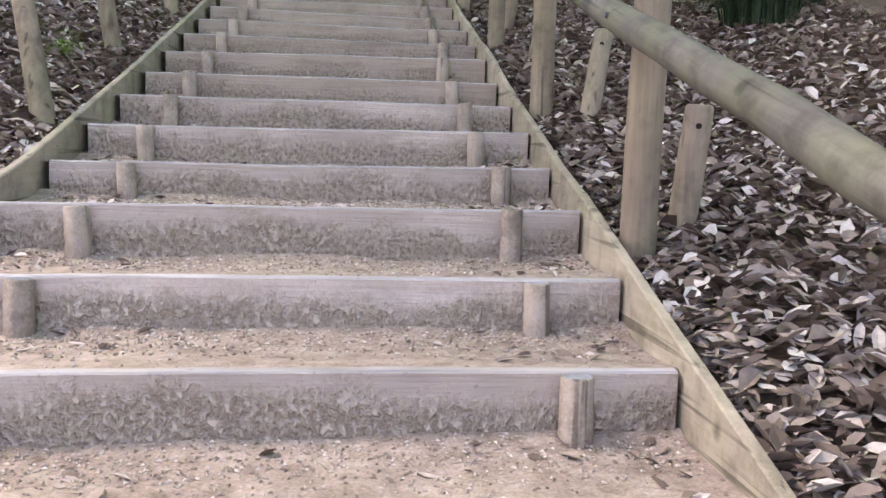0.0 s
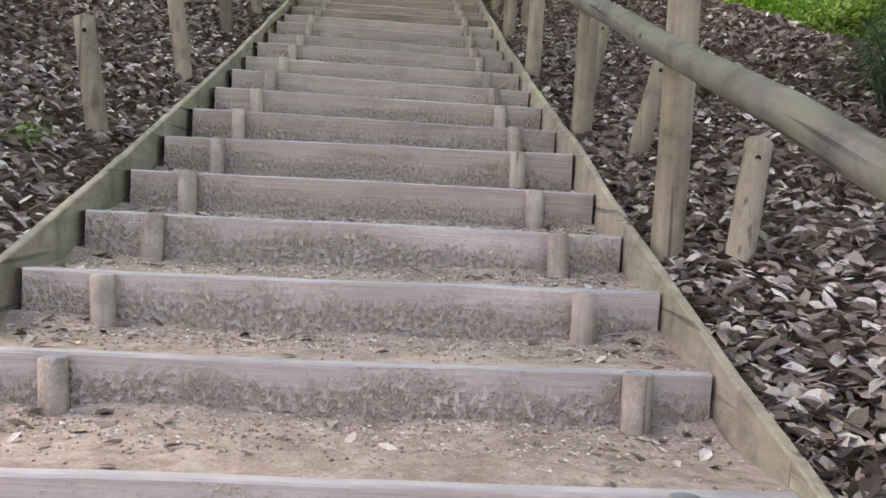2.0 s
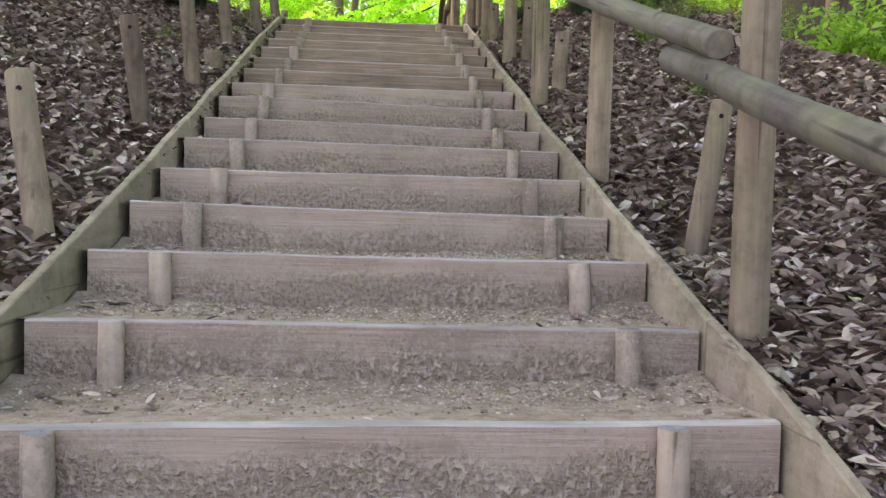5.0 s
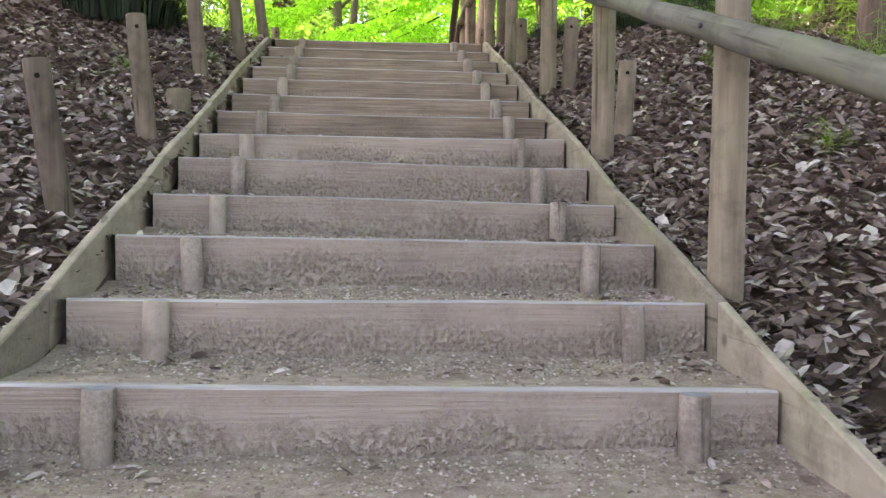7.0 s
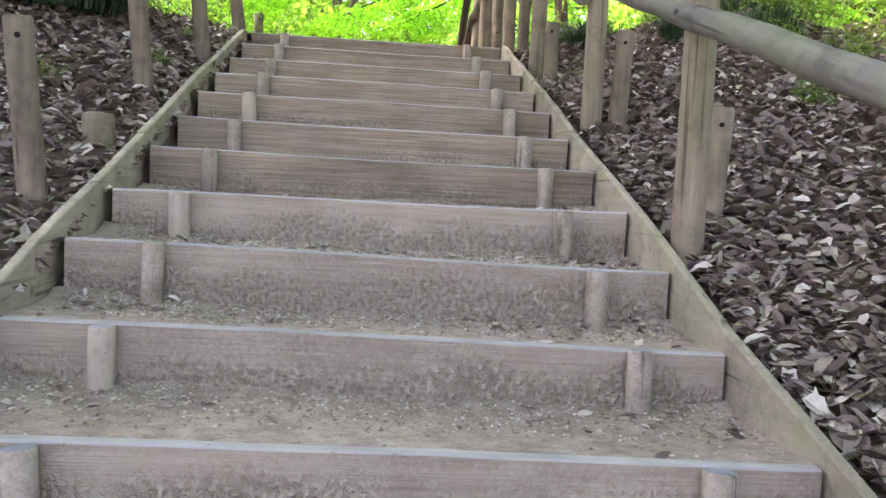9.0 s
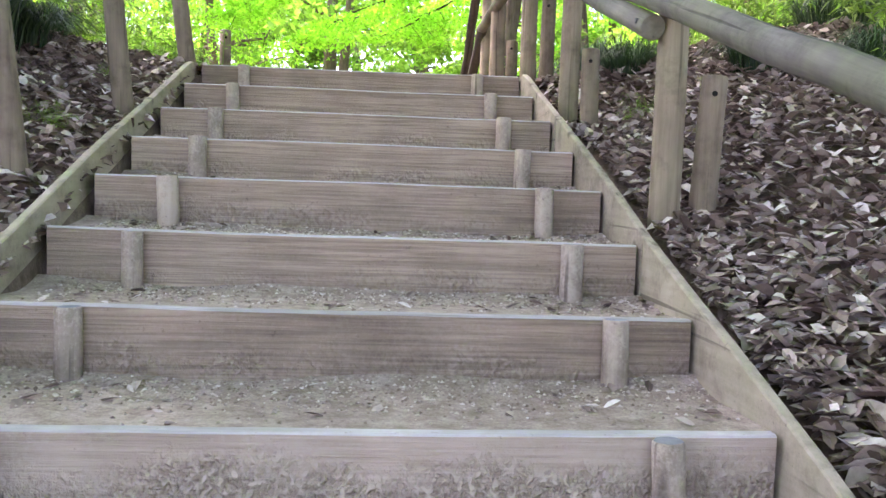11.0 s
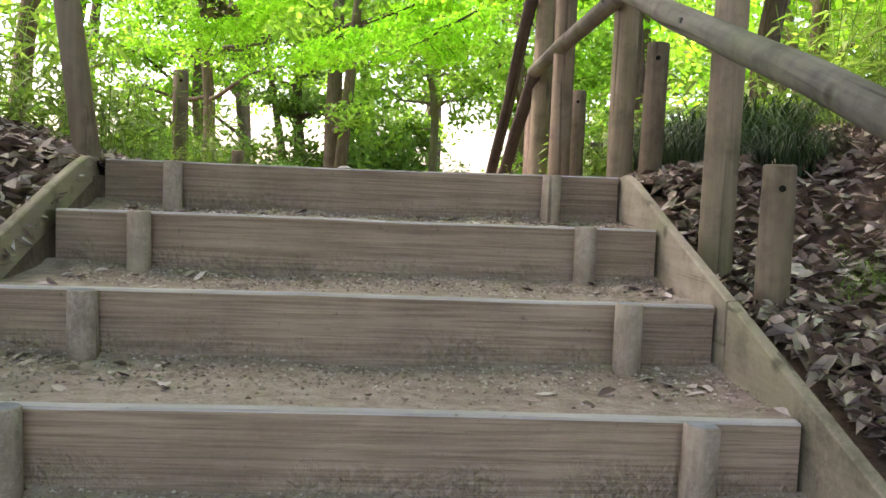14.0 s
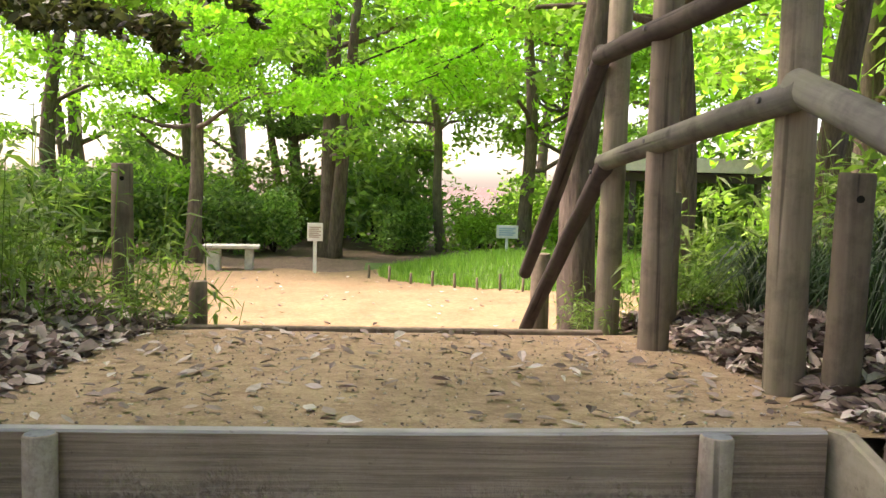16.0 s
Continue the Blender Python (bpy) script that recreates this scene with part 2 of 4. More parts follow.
WHITE = plain("white painted board", (0.72, 0.7, 0.67))
INK = plain("faded print", (0.42, 0.33, 0.29))
BLUE_INK = plain("faded blue print", (0.3, 0.42, 0.55))
STONE = plain("pale concrete", (0.42, 0.4, 0.36), 0.9, 0.3)
HOLE_SHADE = plain("bore shade", (0.012, 0.01, 0.009), 1.0)
BOLT = plain("dull steel", (0.09, 0.088, 0.085), 0.7)
ROOF = plain("dark roof boards", (0.06, 0.05, 0.045), 0.8)
PLASTER = plain("pale wall", (0.6, 0.57, 0.5), 0.8)


# ---- mesh helpers ----
def mesh_of(name, verts, faces, mat, smooth=False, extra=None, slots=()):
    me = bpy.data.meshes.new(name)
    me.from_pydata([tuple(v) for v in verts], [], [tuple(f) for f in faces])
    me.materials.append(mat)
    for s in slots:
        me.materials.append(s)
    if extra is not None:
        me.polygons.foreach_set("material_index", np.asarray(extra, dtype=np.int32))
    if smooth:
        me.polygons.foreach_set("use_smooth", np.ones(len(me.polygons), dtype=bool))
    me.update()
    return me


def place(name, me, parent=None, m=None, label=""):
    ob = new(name, me)
    if m is not None:
        ob.matrix_world = m
    if parent is not None:
        ob.parent = parent
    if label:
        ob["label"] = label
    return ob


def part(name, bm, material, parent=None, label="", smooth=False, slots=()):
    me = bpy.data.meshes.new(name)
    bm.to_mesh(me)
    bm.free()
    for mt in (material, *slots):
        me.materials.append(mt)
    if smooth:
        me.polygons.foreach_set("use_smooth", np.ones(len(me.polygons), dtype=bool))
    return place(name, me, parent, None, label)


def box_bm(x0, x1, y0, y1, z0, z1, bevel=0.006, seg=1):
    bm = bmesh.new()
    bmesh.ops.create_cube(bm, size=1, matrix=Matrix.LocRotScale(((x0 + x1) / 2, (y0 + y1) / 2, (z0 + z1) / 2), None, (x1 - x0, y1 - y0, z1 - z0)))
    if bevel:
        bmesh.ops.bevel(bm, geom=bm.edges[:], offset=bevel, segments=seg, affect="EDGES")
    return bm


def tube_mesh(name, pts, radii, mat, sides=14, wob=0.0, seed=0, end_mat=None, chamfer=True):
    """A solid round timber or limb along a line of points."""
    rnd = random.Random(seed)
    pts = [Vector(p) for p in pts]
    rings, rr = [], []
    if chamfer:
        d0, d1 = (pts[1] - pts[0]).normalized(), (pts[-1] - pts[-2]).normalized()
        e0, e1 = radii[0] * 0.12, radii[-1] * 0.12
        pts = [pts[0], pts[0] + d0 * e0, *pts[1:-1], pts[-1] - d1 * e1, pts[-1]]
        radii = [radii[0] * 0.88, radii[0], *radii[1:-1], radii[-1], radii[-1] * 0.88]
    verts, faces, idx = [], [], []
    lobes = [1 + rnd.uniform(-wob, wob) for _ in range(sides)]
    for i, p in enumerate(pts):
        d = (pts[min(i + 1, len(pts) - 1)] - pts[max(i - 1, 0)]).normalized()
        side = d.cross(Vector((0.31, 0.17, 0.93) if abs(d.z) < 0.8 else (1, 0.1, 0))).normalized()
        up = side.cross(d)
        for k in range(sides):
            a = 2 * math.pi * k / sides
            r = radii[i] * lobes[k] * (1 + rnd.uniform(-wob, wob) * 0.4)
            verts.append(p + side * (r * math.cos(a)) + up * (r * math.sin(a)))
    for i in range(len(pts) - 1):
        for k in range(sides):
            a, b = i * sides + k, i * sides + (k + 1) % sides
            faces.append((a, b, b + sides, a + sides))
            idx.append(0)
    faces.append(tuple(reversed(range(sides))))
    faces.append(tuple(range((len(pts) - 1) * sides, len(pts) * sides)))
    idx += [1, 1] if end_mat else [0, 0]
    me = mesh_of(name, verts, faces, mat, False, idx, (end_mat,) if end_mat else ())
    sm = np.ones(len(faces), dtype=bool)
    sm[-2:] = False
    me.polygons.foreach_set("use_smooth", sm)
    return me


def ease(a, b, v):
    t = np.clip((v - a) / (b - a), 0, 1)
    return t * t * (3 - 2 * t)


def wave(x, y):
    return (np.sin(x * 1.7 + y * 0.6 + 1.3) * np.cos(y * 1.1 - x * 0.45) * 0.5 + np.sin(x * 4.3 - y * 3.1) * 0.18 + np.cos(y * 6.2 + x * 5.1 + 0.7) * 0.1)


def slope_line(y):
    """Height of the step noses, the landing and the way down to the clearing."""
    return np.interp(y, NOSE_Y + [EDGE], NOSE + [EDGE_Z]) + (LOW - EDGE_Z) * ease(EDGE + 0.2, 15.8, y)


def shift(y):
    """The flight drifts a little to one side towards its top."""
    return -0.01 - 0.08 * np.clip((np.asarray(y, float) / RUN - 7) / 13, 0, 1)


def ground_z(x, y):
    x, y = np.asarray(x, float), np.asarray(y, float)
    a = np.abs(x - shift(y))
    out = np.maximum(a - 1.12, 0)
    top = ease(9.5, 12, y)
    bank = np.where(x > 0, 0.24, 0.22) * np.minimum(out, 2.2) + 0.2 * np.clip(out - 2.2, 0, 6)
    # beyond its crest the far side of the bank falls away
    bank = bank - np.where(x > 0, 0.8, 0) * np.clip(out - 2.2, 0, 2.6) * (1 - ease(10.5, 13, y)) * ease(0.5, 4, y)
    bank = bank * (1 - ease(13, 18, y)) + 0.3 * ease(12, 16, y) * ease(2.0, 4.0, a) * (1 - ease(18, 24, y))
    rough = wave(x, y) * 0.09 * ease(0.1, 1.0, out) * (1 - 0.8 * ease(16, 20, y))
    z = slope_line(y) - 0.09 + 0.03 * top + bank + rough
    for hx, hy, depth in ((1.4, 10.35, 0.2), (1.5, 4.4, 0.22)):
        z = z - depth * np.exp(-((x - hx) ** 2 + (y - hy) ** 2) / 0.2)
    inside = (a < W + 0.03) & (y < TOP_Y + 0.02)
    return np.where(inside, z - 0.22, z)


def gz(x, y):
    return float(ground_z(x, y))


# ---- ground ----
gx = np.unique(np.round(np.concatenate([np.arange(-6, 6.01, 0.14), [-1.12, 1.12, -1.08, 1.08], np.arange(-20, -6, 0.7), np.arange(6.7, 20, 0.7), np.arange(-160, -19, 9.0), np.arange(20, 161, 9.0)]), 3))
gy = np.unique(np.round(np.concatenate([np.arange(-5, 20, 0.14), [TOP_Y - 0.01, TOP_Y + 0.04], np.arange(20, 60, 0.9), np.arange(-60, -5, 2.5), np.arange(60, 400, 15.0)]), 3))
GX, GY = np.meshgrid(gx, gy)
GX = GX + shift(GY)
GZ = ground_z(GX, GY)
nx, ny = len(gx), len(gy)
ii = (np.arange(ny - 1)[:, None] * nx + np.arange(nx - 1)[None, :]).ravel()
ground = place("ground", mesh_of("ground", np.stack([GX.ravel(), GY.ravel(), GZ.ravel()], 1).tolist(), np.stack([ii, ii + 1, ii + nx + 1, ii + nx], 1).tolist(), SOIL, True))
tagged(ground, "dark brown woodland soil of a wooded slope", "ground", kind="structure")


def sheet(name, x0, x1, y0, y1, step, zfun, mat, ragged=0.0):
    xs, ys = np.linspace(x0, x1, max(2, int((x1 - x0) / step))), np.linspace(y0, y1, max(2, int((y1 - y0) / step)))
    X, Y = np.meshgrid(xs, ys)
    if ragged:
        f = (X - x0) / (x1 - x0) * 2 - 1
        X = X + f * ragged * (np.sin(Y * 1.3) + 0.5 * np.sin(Y * 3.7 + 1))
        g = (Y - y0) / (y1 - y0)
        Y = Y + g * ragged * (np.sin(X * 0.9) + 0.5 * np.sin(X * 2.9 + 2))
    Z = zfun(X, Y)
    n, k = len(xs), len(ys)
    q = (np.arange(k - 1)[:, None] * n + np.arange(n - 1)[None, :]).ravel()
    return place(name, mesh_of(name, np.stack([X.ravel(), Y.ravel(), Z.ravel()], 1).tolist(), np.stack([q, q + 1, q + n + 1, q + n], 1).tolist(), mat, True))


clearing = sheet("pavement", -13, 9, 16.5, 28.3, 0.35, lambda x, y: ground_z(x, y) + 0.03 + 0.01 * wave(x * 2, y * 2), SAND, 0.5)
tagged(clearing, "yellow sandy trodden clearing at the end of the path", "ground", kind="structure")
landing = sheet("floor_landing", -1.75, 1.35, TOP_Y + 0.03, EDGE, 0.07,
                lambda x, y: np.maximum(slope_line(y) - 0.012 + 0.008 * wave(x * 3, y * 3), ground_z(x, y) + 0.02 - 0.25 * ease(1.0, 1.7, np.abs(x))), LANDING, 0.0)
tagged(landing, "trodden brown earth landing strewn with dead leaves", "landing", kind="structure")

# ---- staircase ----
stairs = tagged(new("staircase"), "outdoor staircase of weathered timber risers filled with gravelly soil", "stairs", kind="structure")
rng = random.Random(4)


def step_z(x, y):
    """The trodden fill of the step at y, heaped unevenly against the next board and into the corners."""
    x, y = np.asarray(x, float), np.asarray(y, float)
    k = np.clip(np.searchsorted(NOSE_Y, y - 0.04) - 1, 0, len(NOSE_Y) - 2)
    ny_, nz_ = np.asarray(NOSE_Y), np.asarray(NOSE)
    depth = ny_[k + 1] - ny_[k]
    t = np.clip((y - ny_[k] - 0.044) / (depth - 0.04), 0, 1)
    side = np.clip(np.abs(x) / W, 0, 1)
    heap = 0.5 + 0.5 * np.sin(x * 5.3 + k * 1.9) * np.sin(x * 2.1 + k * 0.7 + 1) + 0.5 * side ** 6
    z = nz_[k] + np.asarray(FALL)[k] * x / (2 * W) - 0.006 - 0.018 * np.sin(t * 2.4) + 0.026 * heap * np.exp(-(1 - t) * 7) + 0.014 * side ** 4 * t
    z = z + (0.01 * wave(x * 3 + k * 5, y * 3) + 0.004 * wave(x * 13 + k, y * 15)) * np.minimum(1, t * 4)
    return np.where(y < TOP_Y + 0.02, z, slope_line(y) - 0.012)


for k in range(FIRST, LAST + 1):
    y, z, fall = NOSE_Y[k + 60], NOSE[k + 60], FALL[k + 60]
    xc = float(shift(y))
    bm = bmesh.new()
    n = 15
    w2 = W - 0.013
    rows = [(0.0, -0.26), (0.0, -0.006), (0.006, 0.0), (0.038, 0.0), (0.044, -0.006), (0.044, -0.26)]
    grid = []
    for i in range(n):
        x = -w2 + 2 * w2 * i / (n - 1)
        sag = 0.002 * math.sin(i * 0.5 + k) - 0.0025 * rng.random() + fall * x / (2 * W)
        warp = 0.004 * math.sin(i * 0.35 + k * 1.3)
        grid.append([bm.verts.new((x, dy + warp, (sag if dzz > -0.1 else 0) + dzz)) for dy, dzz in rows])
    for i in range(n - 1):
        for j in range(len(rows)):
            j2 = (j + 1) % len(rows)
            f = bm.faces.new((grid[i][j], grid[i + 1][j], grid[i + 1][j2], grid[i][j2]))
            f.material_index = 1 if j in (1, 2) else 0
    bm.faces.new(list(reversed(grid[0])))
    bm.faces.new(grid[-1])
    bmesh.ops.recalc_face_normals(bm, faces=bm.faces[:])
    riser = part("riser", bm, MUDDY_RISER if k < 4 else RISER if k < 14 else CLEAN_RISER, stairs, slots=(CAP,))
    riser.location = (xc, y, z)
    for sx, row in ((-1, STAKE_LEFT), (1, STAKE_RIGHT)):
        x = (row[k + 2] if k >= -2 else sx * 0.77) - xc
        r = rng.uniform(0.037, 0.043)
        top = fall * x / (2 * W) + rng.uniform(-0.008, 0.006)
        me = tube_mesh("stake", [(0, 0, -0.33), (rng.uniform(-0.006, 0.006), 0, -0.15), (rng.uniform(-0.008, 0.004), 0.004, top)], [r * 1.04, r * 1.02, r], STAKE, 14, 0.05, k * 2 + sx, STAKE_END)
        place("stake", me, riser, Matrix.Translation((x, -r + 0.004, 0)))
    if k < LAST:
        tr = sheet("tread", xc - W - 0.026, xc + W, y + 0.041, NOSE_Y[k + 61] + 0.005, 0.045, step_z, TREAD)
        tr.parent = stairs

# side boards, in lengths butted end to end
for side, joints in ((1, (-4.9, -3.2, -1.6, 0.1, 1.66, 3.25, 4.85, 6.5, 8.2, 9.78, 11.0)), (-1, (-4.9, -3.3, -1.7, 0.0, 1.9, 3.5, 4.9, 6.4, 7.7, 9.3, 11.0))):
    for i, (y0, y1) in enumerate(zip(joints, joints[1:])):
        lift = 0.04 + rng.uniform(-0.006, 0.006)
        xo = side * (W + (0.021 if side > 0 else 0.048) + rng.uniform(-0.005, 0.005))
        bm = bmesh.new()
        last = i == len(joints) - 2
        ys = [y0 + 0.004, y0 * 0.75 + y1 * 0.25, y0 * 0.5 + y1 * 0.5, y0 * 0.25 + y1 * 0.75] + ([y1 - 0.25, y1 - 0.12, y1 - 0.04, y1] if last else [y1])
        drop = [0, 0, 0, 0] + ([0.0, 0.012, 0.04, 0.085] if last else [0])
        ring = []
        for yy, dd in zip(ys, drop):
            zn, xs_ = float(np.interp(yy, NOSE_Y, NOSE) + side * np.interp(yy, NOSE_Y, FALL) / 2), float(shift(yy))
            zt, zb = zn + lift - dd, zn - 0.3
            ring.append([bm.verts.new((v[0] + xs_, v[1], v[2])) for v in ((-0.018, yy, zb), (-0.018, yy, zt - 0.005), (-0.013, yy, zt), (0.013, yy, zt), (0.018, yy, zt - 0.005), (0.018, yy, zb))])
        for a, b in zip(ring, ring[1:]):
            for j in range(6):
                bm.faces.new((a[j], a[(j + 1) % 6], b[(j + 1) % 6], b[j]))
        bm.faces.new(ring[0])
        bm.faces.new(list(reversed(ring[-1])))
        bmesh.ops.recalc_face_normals(bm, faces=bm.faces[:])
        st = part("stringer", bm, STRINGER, stairs)
        st.location = (xo, 0, 0)

bm = box_bm(-1.04, 0.9, EDGE, EDGE + 0.045, EDGE_Z - 0.3, EDGE_Z + 0.008, 0.006)
tagged(part("trim_edge_board", bm, OLD_POST), "weathered timber edging board across the path end", "edging board", kind="structure")
for sx in (-0.7, 0.55):
    me = tube_mesh("stake", [(0, 0, -0.4), (0, 0, 0.0)], [0.042, 0.04], STAKE, 14, 0.03, 3, STAKE_END)
    tagged(place("stake", me, None, Matrix.Translation((sx, EDGE + 0.085, EDGE_Z - 0.01))), "short round timber stake behind the edging board", "stake")


# ---- posts ----
def bored_post(name, base, top, r, mat, label, group, hole=True, seed=0, sides=18):
    """A round timber post let into the ground, with a near-black plug near its top for the shade in a rope hole."""
    base, top = Vector(base), Vector(top)
    d = (top - base)
    thing = new(name)
    thing.location = base
    low = -d.normalized() * 0.25
    rnd = random.Random(seed)
    pts = [low, d * 0.0, d * 0.3 + Vector((rnd.uniform(-1, 1), rnd.uniform(-1, 1), 0)) * 0.004, d * 0.7, d]
    shaft = place("shaft", tube_mesh("shaft", pts, [r * 1.05, r * 1.04, r * 1.02, r, r * 0.98], mat, sides, 0.025, seed, mat), thing)
    if hole:
        n = Vector((-0.25 if base.x > 0 else 0.25, -1, 0)).normalized()
        c = d * (1 - 0.075 / d.length)
        # solid plug, no recess: its near-black colour is the shade inside the bore
        q = tube_mesh("rope_hole", [c + n * (r * 0.6), c + n * (r + 0.001)], [0.011, 0.011], HOLE_SHADE, 10, 0.05, seed, None, False)
        place("rope_hole", q, thing, None, "near-black plug for the shade in the bored rope hole")
    return tagged(thing, label, "post", group)


TALL = ((1.175, -1.9, 1.3), (1.176, -0.27, 1.34), (1.187, 1.5, 1.36), (1.195, 3.25, 1.36), (1.15, 5.05, 1.36), (1.143, 6.73, 1.36), (1.177, 8.48, 1.36), (1.189, 10.4, 1.3), (1.115, 11.48, 1.42), (1.0, 12.4, 1.75), (0.995, 13.12, 1.6))
for i, (x, y, h) in enumerate(TALL):
    b = gz(x, y)
    bored_post("handrail_post", (x, y, b), (x + 0.01 * math.sin(i * 2.1), y + 0.012 * math.cos(i * 1.7), b + h + 0.06), 0.06 + 0.003 * math.sin(i * 3.1), POST if i != 9 else OLD_POST, "tall round timber handrail post beside the steps", "handrail posts", False, i)
SHORT = (((1.42, -1.75), (1.43, -1.75), 0.05), ((1.385, -0.11), (1.43, -0.11), 0.455), ((1.41, 1.36), (1.508, 1.48), 0.93), ((1.38, 2.72), (1.49, 2.72), 1.42), ((1.44, 4.4), (1.55, 4.4), 1.94),
         ((1.345, 7.04), (1.36, 7.02), 2.78), ((1.335, 8.5), (1.354, 8.475), 3.36), ((1.235, 10.02), (1.222, 10.0), 3.695), ((1.225, 11.36), (1.228, 11.34), 4.275), ((1.19, 12.82), (1.19, 12.82), 4.2))
for i, ((bx, by), (tx, ty), tz) in enumerate(SHORT):
    bored_post("rope_post", (bx, by, gz(bx, by)), (tx, ty, tz), 0.052, OLD_POST if i > 5 else POST, "short round timber rope post with a bored hole" if i not in (3, 4) else "leaning short timber rope post with a bored hole", "rope posts", True, 40 + i)
LEFT = (((-1.24, 1.05), (-1.433, 1.32), 0.945), ((-1.36, 2.62), (-1.465, 2.655), 1.42), ((-1.29, 4.0), (-1.41, 4.08), 1.91), ((-1.365, 5.71), (-1.445, 5.65), 2.475), ((-1.345, 6.93), (-1.395, 6.87), 2.935),
        ((-1.42, 8.72), (-1.49, 8.7), 3.58), ((-1.3, 9.78), (-1.39, 9.78), 4.08), ((-1.26, 11.1), (-1.37, 11.1), 4.36), ((-1.43, 13.36), (-1.43, 13.36), 4.27))
for i, ((bx, by), (tx, ty), tz) in enumerate(LEFT):
    bored_post("rope_post", (bx, by, gz(bx, by)), (tx, ty, tz), 0.053, POST if i < 3 else OLD_POST, "short round timber rope post leaning on the bank" if abs(tx - bx) > 0.06 else "short round timber rope post with a bored hole", "rope posts", True, 60 + i)
bored_post("stump_post", (-1.36, 7.72, gz(-1.36, 7.72)), (-1.365, 7.72, gz(-1.36, 7.72) + 0.17), 0.075, OLD_POST, "sawn-off timber post stump beside the side board", "", False, 80)
bored_post("stump_post", (-0.967, 12.95, gz(-0.967, 12.95)), (-0.967, 12.95, 3.735), 0.042, OLD_POST, "short dark timber stub post behind the edging board", "", False, 81)
bored_post("stump_post", (1.02, 15.1, gz(1.02, 15.1)), (1.02, 15.1, 3.72), 0.07, OLD_POST, "short thick timber post beside the descending rail", "", False, 82)


def rail(a, b, r, mat, label, seed):
    a, b = Vector(a), Vector(b)
    ln = (b - a).length
    rot = (b - a).to_track_quat("Y", "Z").to_matrix().to_4x4()
    n = max(4, int(ln / 0.35))
    rnd = random.Random(seed)
    pts = [(rnd.uniform(-0.006, 0.006), ln * i / n, rnd.uniform(-0.006, 0.006)) for i in range(n + 1)]
    me = tube_mesh("handrail", pts, [r * rnd.uniform(0.97, 1.04) for _ in pts], mat, 18, 0.025, seed, RAIL)
    thing = tagged(place("handrail", me, None, Matrix.Translation(a) @ rot), label, "handrail", "handrails")
    for _, y, _ in TALL:
        if a.y + 0.05 < y < b.y - 0.05:
            s_ = (y - a.y) / (b.y - a.y) * ln
            place("bolt", tube_mesh("bolt", [(-r * 0.9, s_, 0.01), (-r - 0.008, s_, 0.01)], [0.011, 0.011], BOLT, 8, 0, 0), thing, None, "dull steel bolt head")
    return thing


rail((1.085, -5.0, -0.72), (1.085, -1.93, 0.315), 0.052, RAIL, "round weathered timber handrail fixed to posts", 1)
rail((1.075, -2.08, 0.143), (1.075, 3.74, 2.0), 0.05, RAIL, "long round timber handrail with green algae on posts", 2)
rail((1.085, 3.3, 1.965), (1.085, 9.15, 3.87), 0.05, RAIL, "long round grey timber handrail lapped over the next", 3)
rail((1.08, 8.42, 3.53), (1.05, 11.38, 4.515), 0.05, RAIL, "round grey timber handrail with a sawn end", 4)
rail((1.045, 11.3, 4.49), (0.93, 13.08, 4.335), 0.045, RAIL, "level round timber handrail along the landing", 5)
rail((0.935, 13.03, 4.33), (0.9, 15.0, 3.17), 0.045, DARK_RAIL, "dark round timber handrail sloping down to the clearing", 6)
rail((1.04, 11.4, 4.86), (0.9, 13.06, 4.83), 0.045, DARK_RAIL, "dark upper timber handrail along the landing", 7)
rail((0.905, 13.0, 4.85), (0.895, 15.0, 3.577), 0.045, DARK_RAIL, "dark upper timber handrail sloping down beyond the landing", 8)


# ---- leaves, gravel and twigs on the ground ----
def scatter_leaves(name, xs, ys, zs, size, mat, seed, lift=0.012, tilt=0.45, curl=0.35, slim=0.45):
    """Pointed, folded leaves of six corners each, lying every way."""
    r = np.random.RandomState(seed)
    n = len(xs)
    ln = size * r.uniform(0.6, 1.4, n)
    wd = ln * slim * r.uniform(0.7, 1.3, n)
    a = r.uniform(0, 2 * np.pi, n)
    px, py = r.normal(0, tilt, n), r.normal(0, tilt, n)
    cu = curl * r.uniform(-0.3, 1.0, n)
    base = np.array([(-0.5, 0, 0.0), (-0.12, 0.5, 1), (0.22, 0.42, 1), (0.5, 0, 0.3), (0.22, -0.42, 1), (-0.12, -0.5, 1), (0.05, 0, 0)])
    u = base[None, :, 0] * ln[:, None]
    v = base[None, :, 1] * wd[:, None]
    w = base[None, :, 2] * (cu * wd)[:, None]
    w = w + u * px[:, None] + v * py[:, None]
    c, s = np.cos(a)[:, None], np.sin(a)[:, None]
    X, Y, Z = xs[:, None] + u * c - v * s, ys[:, None] + u * s + v * c, zs[:, None] + lift + w
    V = np.stack([X, Y, Z], 2).reshape(-1, 3)
    o = (np.arange(n) * 7)[:, None]
    F = np.concatenate([o + np.array([q]) for q in ((0, 6, 1), (1, 6, 2), (2, 6, 3), (3, 6, 4), (4, 6, 5), (5, 6, 0))], 0)
    return place(name, mesh_of(name, V.tolist(), F.tolist(), mat))


